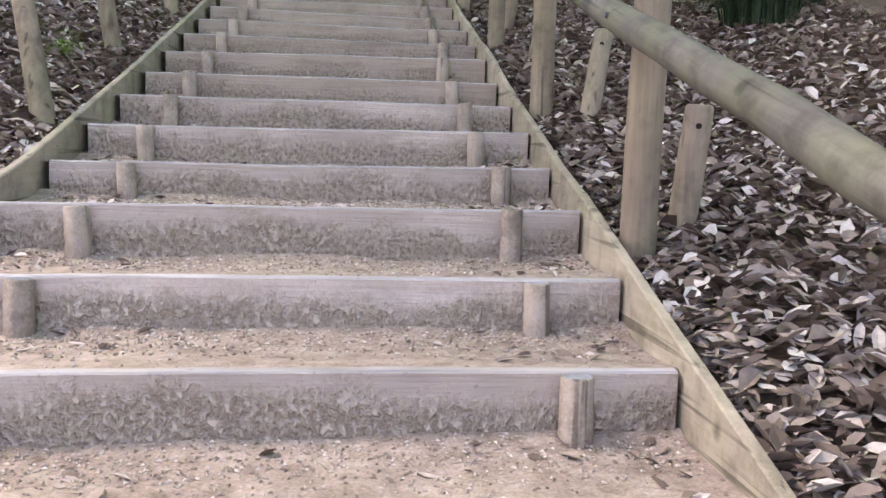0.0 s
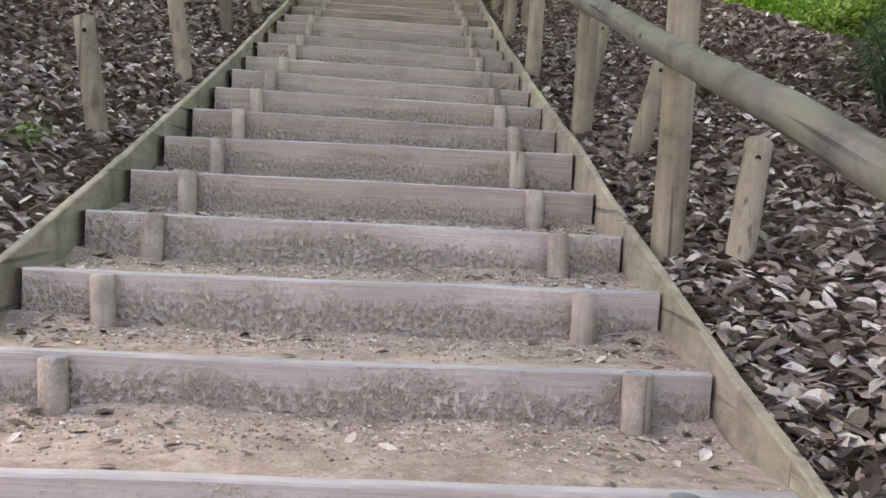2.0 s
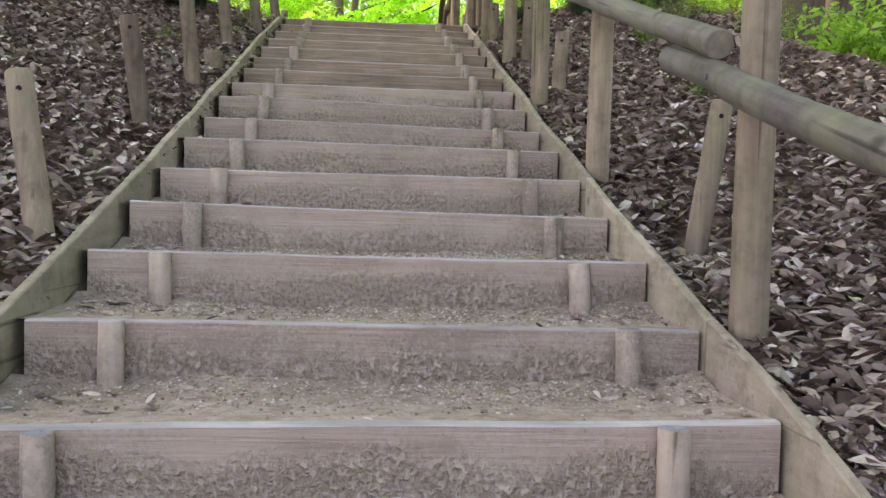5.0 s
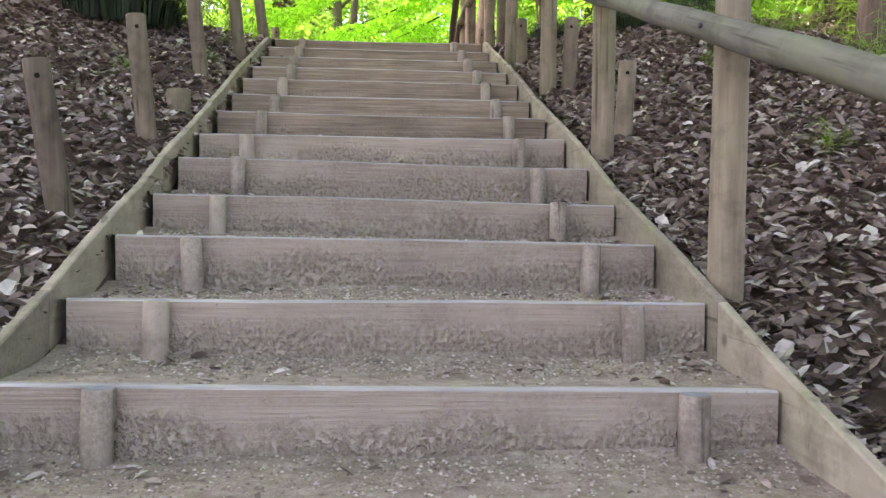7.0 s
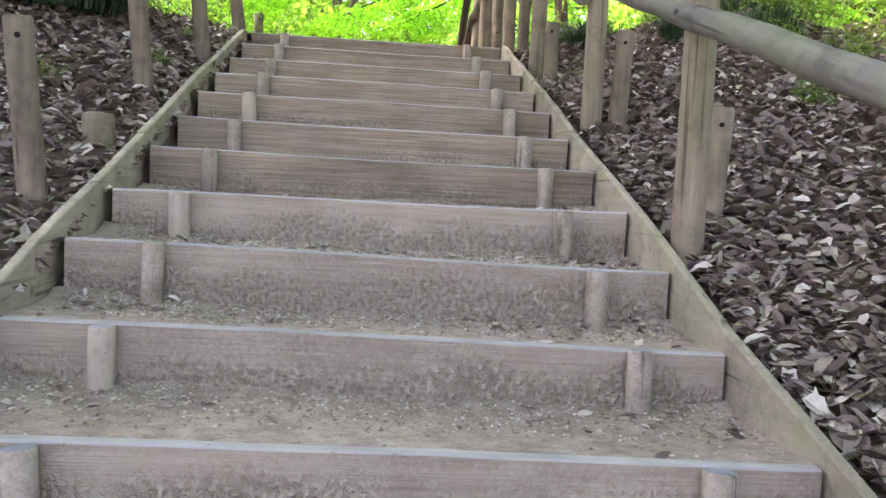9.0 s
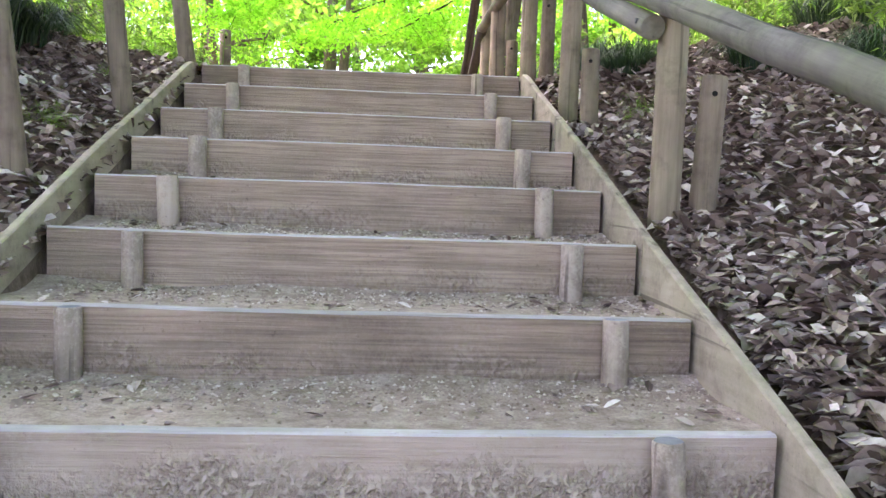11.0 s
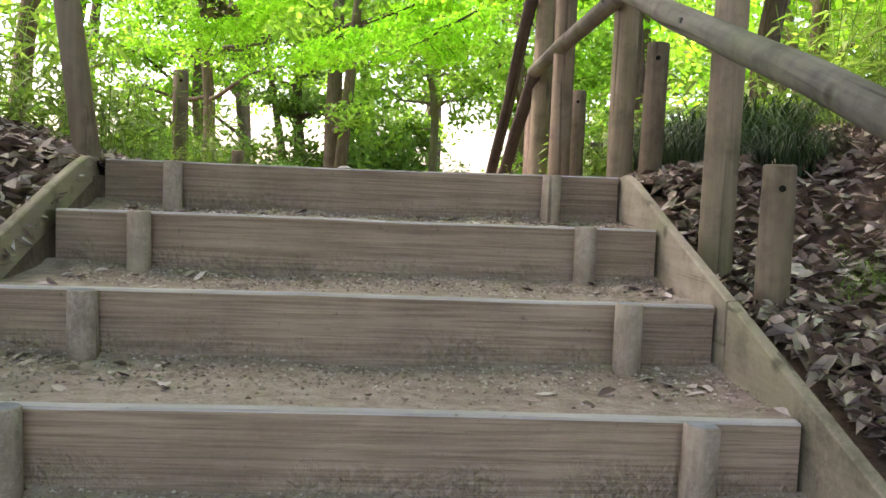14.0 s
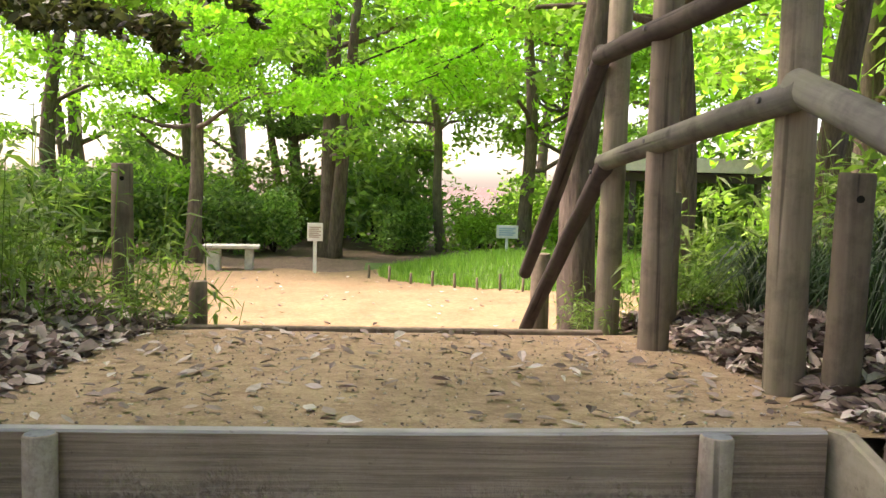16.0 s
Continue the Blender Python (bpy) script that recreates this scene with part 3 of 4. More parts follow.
r = np.random.RandomState(7)
n = 190000
lx = r.uniform(1.14, 5.2, n) * np.where(r.rand(n) < 0.5, 1, -1)
lx = np.sign(lx) * (1.14 + (np.abs(lx) - 1.14) ** 1.45 * 0.62)
ly = r.uniform(-3.0, 15.5, n)
keep = (wave(lx * 1.3 + 3, ly * 1.2) + r.uniform(-0.5, 0.5, n) > -0.8) & ((lx > 0) | (r.rand(n) < 0.45 + 0.55 * ease(1.3, 2.0, np.abs(lx))))
lx, ly = lx[keep], ly[keep]
litter = scatter_leaves("leaf_litter", lx, ly, ground_z(lx, ly) + r.uniform(0, 0.035, len(lx)), 0.07, LITTER, 8, 0.036, 0.38, 0.5)
tagged(litter, "brown and bleached dead leaves covering the bank", "leaf litter", kind="stuff")
n = 6000
lx, ly = r.uniform(-14, 14, n), r.uniform(-4, 24, n)
keep = (np.abs(lx) > 4.0) & ((ly < 16) | (np.abs(lx) > 9))
lx, ly = lx[keep], ly[keep]
tagged(scatter_leaves("leaf_litter", lx, ly, ground_z(lx, ly), 0.16, LITTER, 9), "brown dead leaves under the trees", "leaf litter", kind="stuff")


n = 1500
lx = np.sign(r.uniform(-1, 1, n)) * (1.02 - np.abs(r.normal(0, 0.3, n)))
lx = np.where(r.rand(n) < 0.3, r.uniform(-1, 1, n), np.clip(lx, -1.02, 1.02))
k = r.randint(-5, LAST, n)
ly = np.asarray(NOSE_Y)[k + 60] + 0.06 + (RUN - 0.1) * np.clip(1 - np.abs(r.normal(0, 0.45, n)), 0, 1)
tagged(scatter_leaves("fallen_leaves", lx, ly, step_z(lx, ly), 0.045, LITTER, 10, 0.006, 0.25), "small dead leaves lying on the treads", "dead leaves", kind="stuff")
n = 380
lx, ly = r.uniform(-1.7, 1.35, n), r.uniform(TOP_Y + 0.06, EDGE - 0.05, n)
tagged(scatter_leaves("fallen_leaves", lx, ly, np.maximum(ground_z(lx, ly) + 0.02 - 0.25 * ease(1.0, 1.7, np.abs(lx)), slope_line(ly) - 0.01), 0.055, LITTER, 11, 0.012, 0.18), "dead leaves lying on the landing", "dead leaves", kind="stuff")
n = 500
lx, ly = r.uniform(-8, 6, n), r.uniform(17, 27.5, n)
tagged(scatter_leaves("fallen_leaves", lx, ly, ground_z(lx, ly) + 0.035, 0.09, LITTER, 12, 0.01, 0.2), "dead leaves on the sandy clearing", "dead leaves", kind="stuff")


def pebbles(name, xs, ys, zs, size, mat, seed):
    q = np.random.RandomState(seed)
    n = len(xs)
    s = size * q.uniform(0.5, 1.5, n)
    base = np.array([(1, 0, 0), (-0.5, 0.8, 0), (-0.5, -0.8, 0), (0.1, 0, 0.8), (0, 0, -0.6)])
    a = q.uniform(0, 6.28, n)
    e = q.uniform(0.5, 1.6, n)
    u, v = base[None, :, 0] * (s * e)[:, None], base[None, :, 1] * s[:, None]
    c, si = np.cos(a)[:, None], np.sin(a)[:, None]
    V = np.stack([xs[:, None] + u * c - v * si, ys[:, None] + u * si + v * c, zs[:, None] + base[None, :, 2] * s[:, None] * 0.8], 2).reshape(-1, 3)
    o = (np.arange(n) * 5)[:, None]
    F = np.concatenate([o + np.array([f]) for f in ((0, 1, 3), (1, 2, 3), (2, 0, 3), (1, 0, 4), (2, 1, 4), (0, 2, 4))], 0)
    return place(name, mesh_of(name, V.tolist(), F.tolist(), mat))


n = 44000
k = r.randint(-5, LAST, n)
px = r.uniform(-1.05, 1.05, n)
edge = np.clip(np.abs(r.normal(0, 0.34, n)), 0, 1)
py = np.asarray(NOSE_Y)[k + 60] + 0.055 + (np.asarray(NOSE_Y)[k + 61] - np.asarray(NOSE_Y)[k + 60] - 0.06) * (1 - edge)
tagged(pebbles("gravel", px, py, step_z(px, py) + 0.002, 0.006, PEBBLE, 13), "pale gravel and wood chips gathered on the treads", "gravel", kind="stuff")
n = 2600
px, py = r.uniform(-1.6, 1.3, n), r.uniform(TOP_Y + 0.06, EDGE - 0.05, n)
tagged(pebbles("gravel", px, py, slope_line(py) - 0.008, 0.005, PEBBLE, 14), "fine gravel on the landing", "gravel", kind="stuff")

# twigs
rnd = random.Random(21)
verts, faces = [], []
for i in range(420):
    sx = rnd.choice((-1, 1))
    x, y = sx * rnd.uniform(1.2, 4.5), rnd.uniform(-2.5, 13)
    a, ln, w = rnd.uniform(0, 6.28), rnd.uniform(0.15, 0.7), rnd.uniform(0.003, 0.008)
    o = len(verts)
    for j in range(5):
        f = j / 4 - 0.5
        xx, yy = x + math.cos(a) * ln * f + 0.03 * math.sin(j * 2 + i), y + math.sin(a) * ln * f
        zz = gz(max(abs(xx), 1.14) * sx, yy) + 0.035 + 0.03 * math.sin(j + i)
        for b in range(3):
            verts.append((max(abs(xx), 1.14) * sx + w * math.cos(b * 2.1 + a), yy + w * math.sin(b * 2.1 + a) * 0.5, zz + w * math.sin(b * 2.1)))
    for j in range(4):
        for b in range(3):
            faces.append((o + j * 3 + b, o + j * 3 + (b + 1) % 3, o + j * 3 + 3 + (b + 1) % 3, o + j * 3 + 3 + b))
tagged(place("twigs", mesh_of("twigs", verts, faces, TWIG)), "thin dry brown twigs on the leaf litter", "twigs", kind="stuff")
for (x, y, ang, ln, rad) in ((1.75, 9.45, 75, 0.55, 0.035), (2.6, 7.6, 35, 1.3, 0.02), (2.2, 5.0, 110, 0.9, 0.014), (-2.2, 6.2, 60, 1.1, 0.018), (2.3, 11.6, 60, 1.1, 0.03)):
    d = Vector((math.sin(radians(ang)), math.cos(radians(ang)), 0))
    pts = []
    for j in range(6):
        q = Vector((x, y, 0)) + d * (ln * (j / 5 - 0.5)) + Vector((0.02 * math.sin(j * 2.0), 0.02 * math.cos(j * 1.4), 0))
        pts.append((q.x, q.y, gz(q.x, q.y) + rad * 0.9))
    tagged(place("fallen_branch", tube_mesh("fallen_branch", pts, [rad * (1 - 0.08 * j) for j in range(6)], BARK, 9, 0.08, int(x * 10))), "dead brown branch lying on the leaf litter", "branch")


# ---- low plants ----
def blades_mesh(name, count, spread, height, width, mat, seed, droop=0.7, seg=4):
    q = np.random.RandomState(seed)
    verts, faces = [], []
    for i in range(count):
        a, rr = q.uniform(0, 6.28), spread * math.sqrt(q.rand()) * 0.45
        bx, by = rr * math.cos(a), rr * math.sin(a)
        a += q.normal(0, 0.5)
        h, out = height * q.uniform(0.6, 1.15), spread * q.uniform(0.3, 1.0)
        w = width * q.uniform(0.7, 1.3)
        sx, sy = -math.sin(a) * w, math.cos(a) * w
        o = len(verts)
        for j in range(seg + 1):
            t = j / seg
            g = out * t ** 1.6
            z = h * (math.sin(t * (1.57 + droop)) if droop else t) - 0.01
            f = (1 - t) ** 0.6 if t < 1 else 0.05
            verts += [(bx + math.cos(a) * g + sx * f, by + math.sin(a) * g + sy * f, z), (bx + math.cos(a) * g - sx * f, by + math.sin(a) * g - sy * f, z)]
        for j in range(seg):
            b = o + j * 2
            faces.append((b, b + 1, b + 3, b + 2))
    return mesh_of(name, verts, faces, mat)


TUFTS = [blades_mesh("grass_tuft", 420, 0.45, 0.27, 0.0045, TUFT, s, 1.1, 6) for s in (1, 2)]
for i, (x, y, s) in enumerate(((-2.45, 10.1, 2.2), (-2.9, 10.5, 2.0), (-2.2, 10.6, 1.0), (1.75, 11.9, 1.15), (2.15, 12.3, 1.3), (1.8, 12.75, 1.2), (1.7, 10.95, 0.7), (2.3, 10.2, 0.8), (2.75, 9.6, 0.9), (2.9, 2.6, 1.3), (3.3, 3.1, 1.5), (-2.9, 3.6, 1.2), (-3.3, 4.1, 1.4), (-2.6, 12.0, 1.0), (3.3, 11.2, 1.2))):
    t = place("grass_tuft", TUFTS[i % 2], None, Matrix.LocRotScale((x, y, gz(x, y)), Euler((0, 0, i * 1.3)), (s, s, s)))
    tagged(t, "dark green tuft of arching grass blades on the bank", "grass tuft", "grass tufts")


def sasa_mesh(name, seed, stems=26, height=0.75, spread=0.45):
    q = np.random.RandomState(seed)
    verts, faces = [], []
    for i in range(stems):
        x, y = q.normal(0, spread * 0.5, 2)
        h = height * q.uniform(0.4, 1.15)
        lx_, ly_ = q.normal(0, 0.16, 2)
        o = len(verts)
        w = 0.0025
        verts += [(x - w, y, -0.03), (x + w, y, -0.03), (x + lx_ + w, y + ly_, h), (x + lx_ - w, y + ly_, h)]
        faces.append((o, o + 1, o + 2, o + 3))
        for j in range(9):
            t = q.uniform(0.3, 1.0)
            p = np.array([x + lx_ * t, y + ly_ * t, h * t])
            a, el = q.uniform(0, 6.28), q.uniform(-0.45, 0.5)
            ln, ww = q.uniform(0.1, 0.2), q.uniform(0.008, 0.016)
            d = np.array([math.cos(a) * math.cos(el), math.sin(a) * math.cos(el), math.sin(el)])
            s_ = np.array([-math.sin(a), math.cos(a), 0.25 * q.normal()])
            o = len(verts)
            m1 = p + d * ln * 0.35
            tip = p + d * ln - np.array([0, 0, ln * 0.3])
            verts += [tuple(p), tuple(m1 + s_ * ww), tuple(tip), tuple(m1 - s_ * ww)]
            faces.append((o, o + 1, o + 2, o + 3))
    return mesh_of(name, verts, faces, SASA)


SASAS = [sasa_mesh("bamboo_grass", s, 26 + 4 * s) for s in (1, 2, 3)]
spots = [(-1.75, 12.6, 0.75), (-1.35, 12.85, 0.6), (-2.1, 12.9, 1.0), (-2.6, 12.6, 1.1), (-1.6, 13.6, 1.0), (-1.2, 13.3, 0.55), (-2.2, 13.7, 1.3), (-3.0, 13.3, 1.5), (-2.8, 14.3, 1.6), (-3.6, 12.6, 1.4), (-1.7, 14.4, 1.1), (-3.6, 14.2, 1.7), (-4.4, 13.4, 1.7),
         (1.0, 13.25, 0.4), (1.35, 13.1, 0.6), (1.2, 13.9, 0.6), (1.6, 13.5, 0.8), (1.55, 12.95, 0.55), (1.9, 13.9, 1.1), (2.4, 13.3, 1.2), (2.9, 12.7, 1.2), (3.4, 13.6, 1.5), (2.6, 14.4, 1.4), (4.2, 12.9, 1.5), (3.0, 11.9, 1.1), (3.9, 11.9, 1.3), (3.3, 10.6, 0.9), (4.0, 10.0, 0.8), (4.9, 11.3, 1.2), (1.8, 14.9, 1.2),
         (2.4, 8.2, 0.35), (3.0, 8.8, 0.5), (2.7, 9.2, 0.45), (2.1, 6.1, 0.25), (3.3, 7.6, 0.5), (-1.5, 9.3, 0.2), (-1.55, 10.3, 0.2), (-1.6, 2.3, 0.25), (-1.9, 8.4, 0.2), (1.5, 9.9, 0.25), (-3.2, 11.4, 1.0), (-4.0, 11.6, 1.2), (-5.0, 12.2, 1.6), (5.6, 12.5, 1.6), (-5.4, 14, 1.8), (5.2, 14.2, 1.7), (3.8, 15.2, 1.6), (-4.6, 15.4, 1.8), (-2.6, 15.6, 1.4)]
for i, (x, y, s) in enumerate(spots):
    t = place("bamboo_grass", SASAS[i % 3], None, Matrix.LocRotScale((x, y, gz(x, y)), Euler((0, 0, i * 0.9)), (s, s, s)))
    tagged(t, "clump of green bamboo grass with narrow leaves" if s > 0.5 else "small green bamboo grass seedling in the litter", "bamboo grass", "bamboo grass clumps")


# ---- trees ----
def leaf_cloud(q, centres, radii, count, size, flat=0.6):
    """Small pointed leaves spread unevenly through a group of clumps."""
    c = np.asarray(centres)[q.randint(0, len(centres), count)]
    rr = np.asarray(radii)
    idx = q.randint(0, len(centres), count)
    c, rr = np.asarray(centres)[idx], rr[idx]
    d = q.normal(0, 1, (count, 3))
    d /= np.linalg.norm(d, axis=1)[:, None]
    p = c + d * (rr * q.uniform(0.2, 1.0, count) ** 0.6)[:, None] * np.array([1, 1, flat])
    nrm = q.normal(0, 1, (count, 3)) + np.array([0, 0, 1.1])
    nrm /= np.linalg.norm(nrm, axis=1)[:, None]
    u = np.cross(nrm, q.normal(0, 1, (count, 3)))
    u /= np.linalg.norm(u, axis=1)[:, None]
    v = np.cross(nrm, u)
    s = (size * q.uniform(0.6, 1.4, count))[:, None]
    V = np.stack([p - u * s, p + v * s * 0.45, p + u * s, p - v * s * 0.45], 1).reshape(-1, 3)
    o = np.arange(count)[:, None] * 4
    return V, o + np.array([[0, 1, 2, 3]])


def tree(name, seed, height, girth, leafmat, barkmat, crown_from, crown_r, leaves, leaf_size, label, lean=(0, 0), clumps=34, forked=False):
    q = np.random.RandomState(seed)
    thing = new(name)
    n = 9
    pts = [Vector((lean[0] * (i / n) ** 1.3 * height + 0.12 * math.sin(i * 1.1 + seed), lean[1] * (i / n) * height + 0.12 * math.cos(i * 0.9 + seed * 2), height * i / n - 0.3 * (i == 0))) for i in range(n + 1)]
    rad = [girth * (1.35 if i == 0 else 1.0) * (1 - 0.8 * i / n) + 0.02 for i in range(n + 1)]
    limbs = [(pts, rad)]
    if forked:
        a = q.uniform(0, 6.28)
        p2 = [Vector((0.25 * math.cos(a) + math.cos(a) * 0.16 * height * i / 7, 0.2 * math.sin(a) + math.sin(a) * 0.12 * height * i / 7, 0.85 * height * i / 7 - 0.3 * (i == 0))) for i in range(8)]
        limbs.append((p2, [girth * 0.75 * (1 - 0.8 * i / 7) + 0.015 for i in range(8)]))
    tips = []
    for i in range(13):
        t = q.uniform(max(0.3, crown_from - 0.08), 0.95)
        base = pts[min(int(t * n), n)]
        a, up = q.uniform(0, 6.28), q.uniform(0.1, 0.8)
        ln = crown_r * q.uniform(0.55, 1.0)
        d = Vector((math.cos(a), math.sin(a), up)).normalized()
        lp = [base + d * (ln * j / 5) + Vector((0, 0, 0.1 * math.sin(j * 1.7 + i))) + Vector((q.normal(0, 0.06), q.normal(0, 0.06), 0)) * j for j in range(6)]
        r0 = girth * 0.34 * (1.1 - t)  + 0.025
        limbs.append((lp, [r0 * (1 - 0.15 * j) for j in range(6)]))
        tips += lp[3:]
    verts, faces = [], []
    for lp, lr in limbs:
        me = tube_mesh("limb", lp, lr, barkmat, 9, 0.06, seed)
        o = len(verts)
        verts += [tuple(v.co) for v in me.vertices]
        faces += [tuple(o + x for x in p.vertices) for p in me.polygons]
        bpy.data.meshes.remove(me)
    place("trunk", mesh_of("trunk", verts, faces, barkmat, True), thing)
    cs = [tuple(t) for t in tips]
    while len(cs) < clumps + len(tips):
        a, rr = q.uniform(0, 6.28), crown_r * math.sqrt(q.rand())
        t = q.uniform(crown_from, 1.05)
        b = pts[min(int(t * n), n)]
        cs.append((b.x + rr * math.cos(a), b.y + rr * math.sin(a), height * t + q.normal(0, 0.3)))
    V, F = leaf_cloud(q, cs, [crown_r * q.uniform(0.14, 0.34) for _ in cs], leaves, leaf_size)
    place("crown", mesh_of("crown", V.tolist(), F.tolist(), leafmat), thing)
    return tagged(thing, label, "tree", "woodland trees")


L1 = "broad-leaved woodland tree with a grey brown trunk"
KIND = [
    tree("tree", 1, 11, 0.2, BROAD, BARK, 0.32, 3.6, 6500, 0.13, L1),
    tree("tree", 2, 12, 0.24, MAPLE, BARK, 0.3, 3.8, 6500, 0.12, "tall tree with fresh bright green leaves", (0.06, 0)),
    tree("tree", 3, 9, 0.16, BROAD, PALE_BARK, 0.25, 3.0, 5500, 0.12, "slender pale-barked tree with a leaning trunk", (-0.12, 0.05)),
    tree("tree", 4, 10, 0.22, DEEP, BARK, 0.12, 2.6, 9000, 0.13, "dark evergreen tree with dense foliage", forked=True),
    tree("tree", 5, 12, 0.25, BROAD, BARK, 0.35, 3.8, 6500, 0.13, "forked woodland tree with two brown stems", forked=True),
]
for i, (x, y) in enumerate(((-6.0, 35.0), (-9.5, 33.5), (4.8, 33.0), (-3.2, 38.0), (-1.6, 31.5))):
    KIND[i].matrix_world = Matrix.LocRotScale((x, y, gz(x, y)), Euler((0, 0, i * 1.0)), (1, 1, 1))
more = [(1.6, 34.0, 2, 0.9), (3.6, 31.5, 0, 0.95), (7.5, 33, 1, 1.0), (10.5, 30, 0, 1.0), (13.5, 33, 4, 1.1), (-13, 31, 1, 1.0), (-16.5, 34, 3, 1.1), (-12, 26, 0, 0.95), (-14, 21, 1, 0.9), (-10, 19.5, 2, 0.85), (-8.0, 16.5, 1, 0.75), (-15, 15, 3, 1.0),
        (8.5, 24.5, 2, 0.9), (11, 21, 1, 0.95), (9.2, 18, 0, 0.9), (14, 26, 3, 1.0), (13, 16, 4, 1.0), (7.0, 21.5, 1, 0.8), (-6.2, 44, 0, 1.2), (-1, 48, 1, 1.2), (6, 42, 0, 1.1), (11, 43, 2, 1.3), (-12, 43, 4, 1.2), (-19, 40, 1, 1.2), (18, 40, 1, 1.2), (22, 30, 0, 1.2), (-22, 28, 0, 1.2), (2.5, 55, 4, 1.3), (-8, 56, 1, 1.4), (12, 56, 0, 1.3),
        (-10, 6, 4, 1.1), (-9, -3, 0, 1.1), (10, 6, 1, 1.1), (9.5, -3, 4, 1.1), (-9, -12, 3, 1.1), (11, -12, 0, 1.1)]
for i, (x, y, k, s) in enumerate(more):
    copy_thing(KIND[k], Matrix.LocRotScale((x, y, gz(x, y)), Euler((0, 0, i * 2.1 + 0.4)), (1, 1, 1)) @ Matrix.Scale(s, 4)).scale = (s, s, s)

# tall trees added beside the flight, their unseen crowns meeting over it to shade it
shade_tree = tree("tree", 21, 13, 0.24, BROAD, BARK, 0.55, 4.6, 15000, 0.17, "tall broad-leaved tree added to shade the steps", (0, 0), 60)
shade_tree.matrix_world = Matrix.LocRotScale((-5.2, 7.5, gz(-5.2, 7.5)), Euler((0, 0, 0.3)), (1, 1, 1))
for i, (x, y) in enumerate(((-5.4, 3.2), (-5.9, 11.5), (5.8, -1.5), (6.0, 4.2), (5.7, 9.0), (6.0, 13.0))):
    copy_thing(shade_tree, pose(x, y, gz(x, y), 0, 0, i * 73))

# the near maple whose boughs hang over the path's end
tree_near = tree("maple_tree", 11, 9.5, 0.17, MAPLE, BARK, 0.42, 3.2, 15000, 0.055, "maple with fresh bright green leaves arching over the path", (-0.02, 0), 46)
tree_near.matrix_world = Matrix.LocRotScale((-4.6, 29.4, gz(-4.6, 29.4)), Euler((0, 0, 0.6)), (1, 1, 1))
trunk_tree = tree("tree", 12, 10, 0.17, BROAD, BARK, 0.5, 3.0, 7000, 0.09, "upright tree with a rough brown trunk behind the rails", (-0.01, 0.0), 30)
trunk_tree.matrix_world = Matrix.LocRotScale((1.75, 16.6, gz(1.75, 16.6)), Euler((0, 0, 2.2)), (1, 1, 1))
for i, (x, y, s) in enumerate(((2.9, 17.6, 0.8), (4.3, 17.0, 0.9), (-4.6, 18.6, 0.8), (5.3, 10.5, 0.9), (4.5, 9.4, 1.3))):
    c = copy_thing(trunk_tree, Matrix.LocRotScale((x, y, gz(x, y)), Euler((0, 0, i * 1.7)), (1, 1, 1)))
    c.scale = (s, s, s)


# ---- shrubs ----
def shrub(name, seed, r, h, mat, count, size, label):
    q = np.random.RandomState(seed)
    thing = new(name)
    verts, faces, cs = [], [], []
    for i in range(9):
        a = q.uniform(0, 6.28)
        tip = Vector((math.cos(a) * r * q.uniform(0.3, 0.9), math.sin(a) * r * q.uniform(0.3, 0.9), h * q.uniform(0.5, 1)))
        me = tube_mesh("stem", [(0, 0, -0.1), tip * 0.5 + Vector((0.05, 0.03, 0.1)), tip], [0.025, 0.016, 0.006], DARK_BARK, 6, 0.05, i)
        o = len(verts)
        verts += [tuple(v.co) for v in me.vertices]
        faces += [tuple(o + x for x in p.vertices) for p in me.polygons]
        bpy.data.meshes.remove(me)
        cs += [tuple(tip), tuple(tip * 0.7), (tip.x * 1.1, tip.y * 1.1, tip.z * 0.4)]
    place("stem_group", mesh_of("stem_group", verts, faces, DARK_BARK, True), thing)
    V, F = leaf_cloud(q, cs, [r * q.uniform(0.25, 0.5) for _ in cs], count, size, 0.8)
    V[:, 2] = np.maximum(V[:, 2], 0.0)
    place("foliage", mesh_of("foliage", V.tolist(), F.tolist(), mat), thing)
    return tagged(thing, label, "shrub", "shrubs")


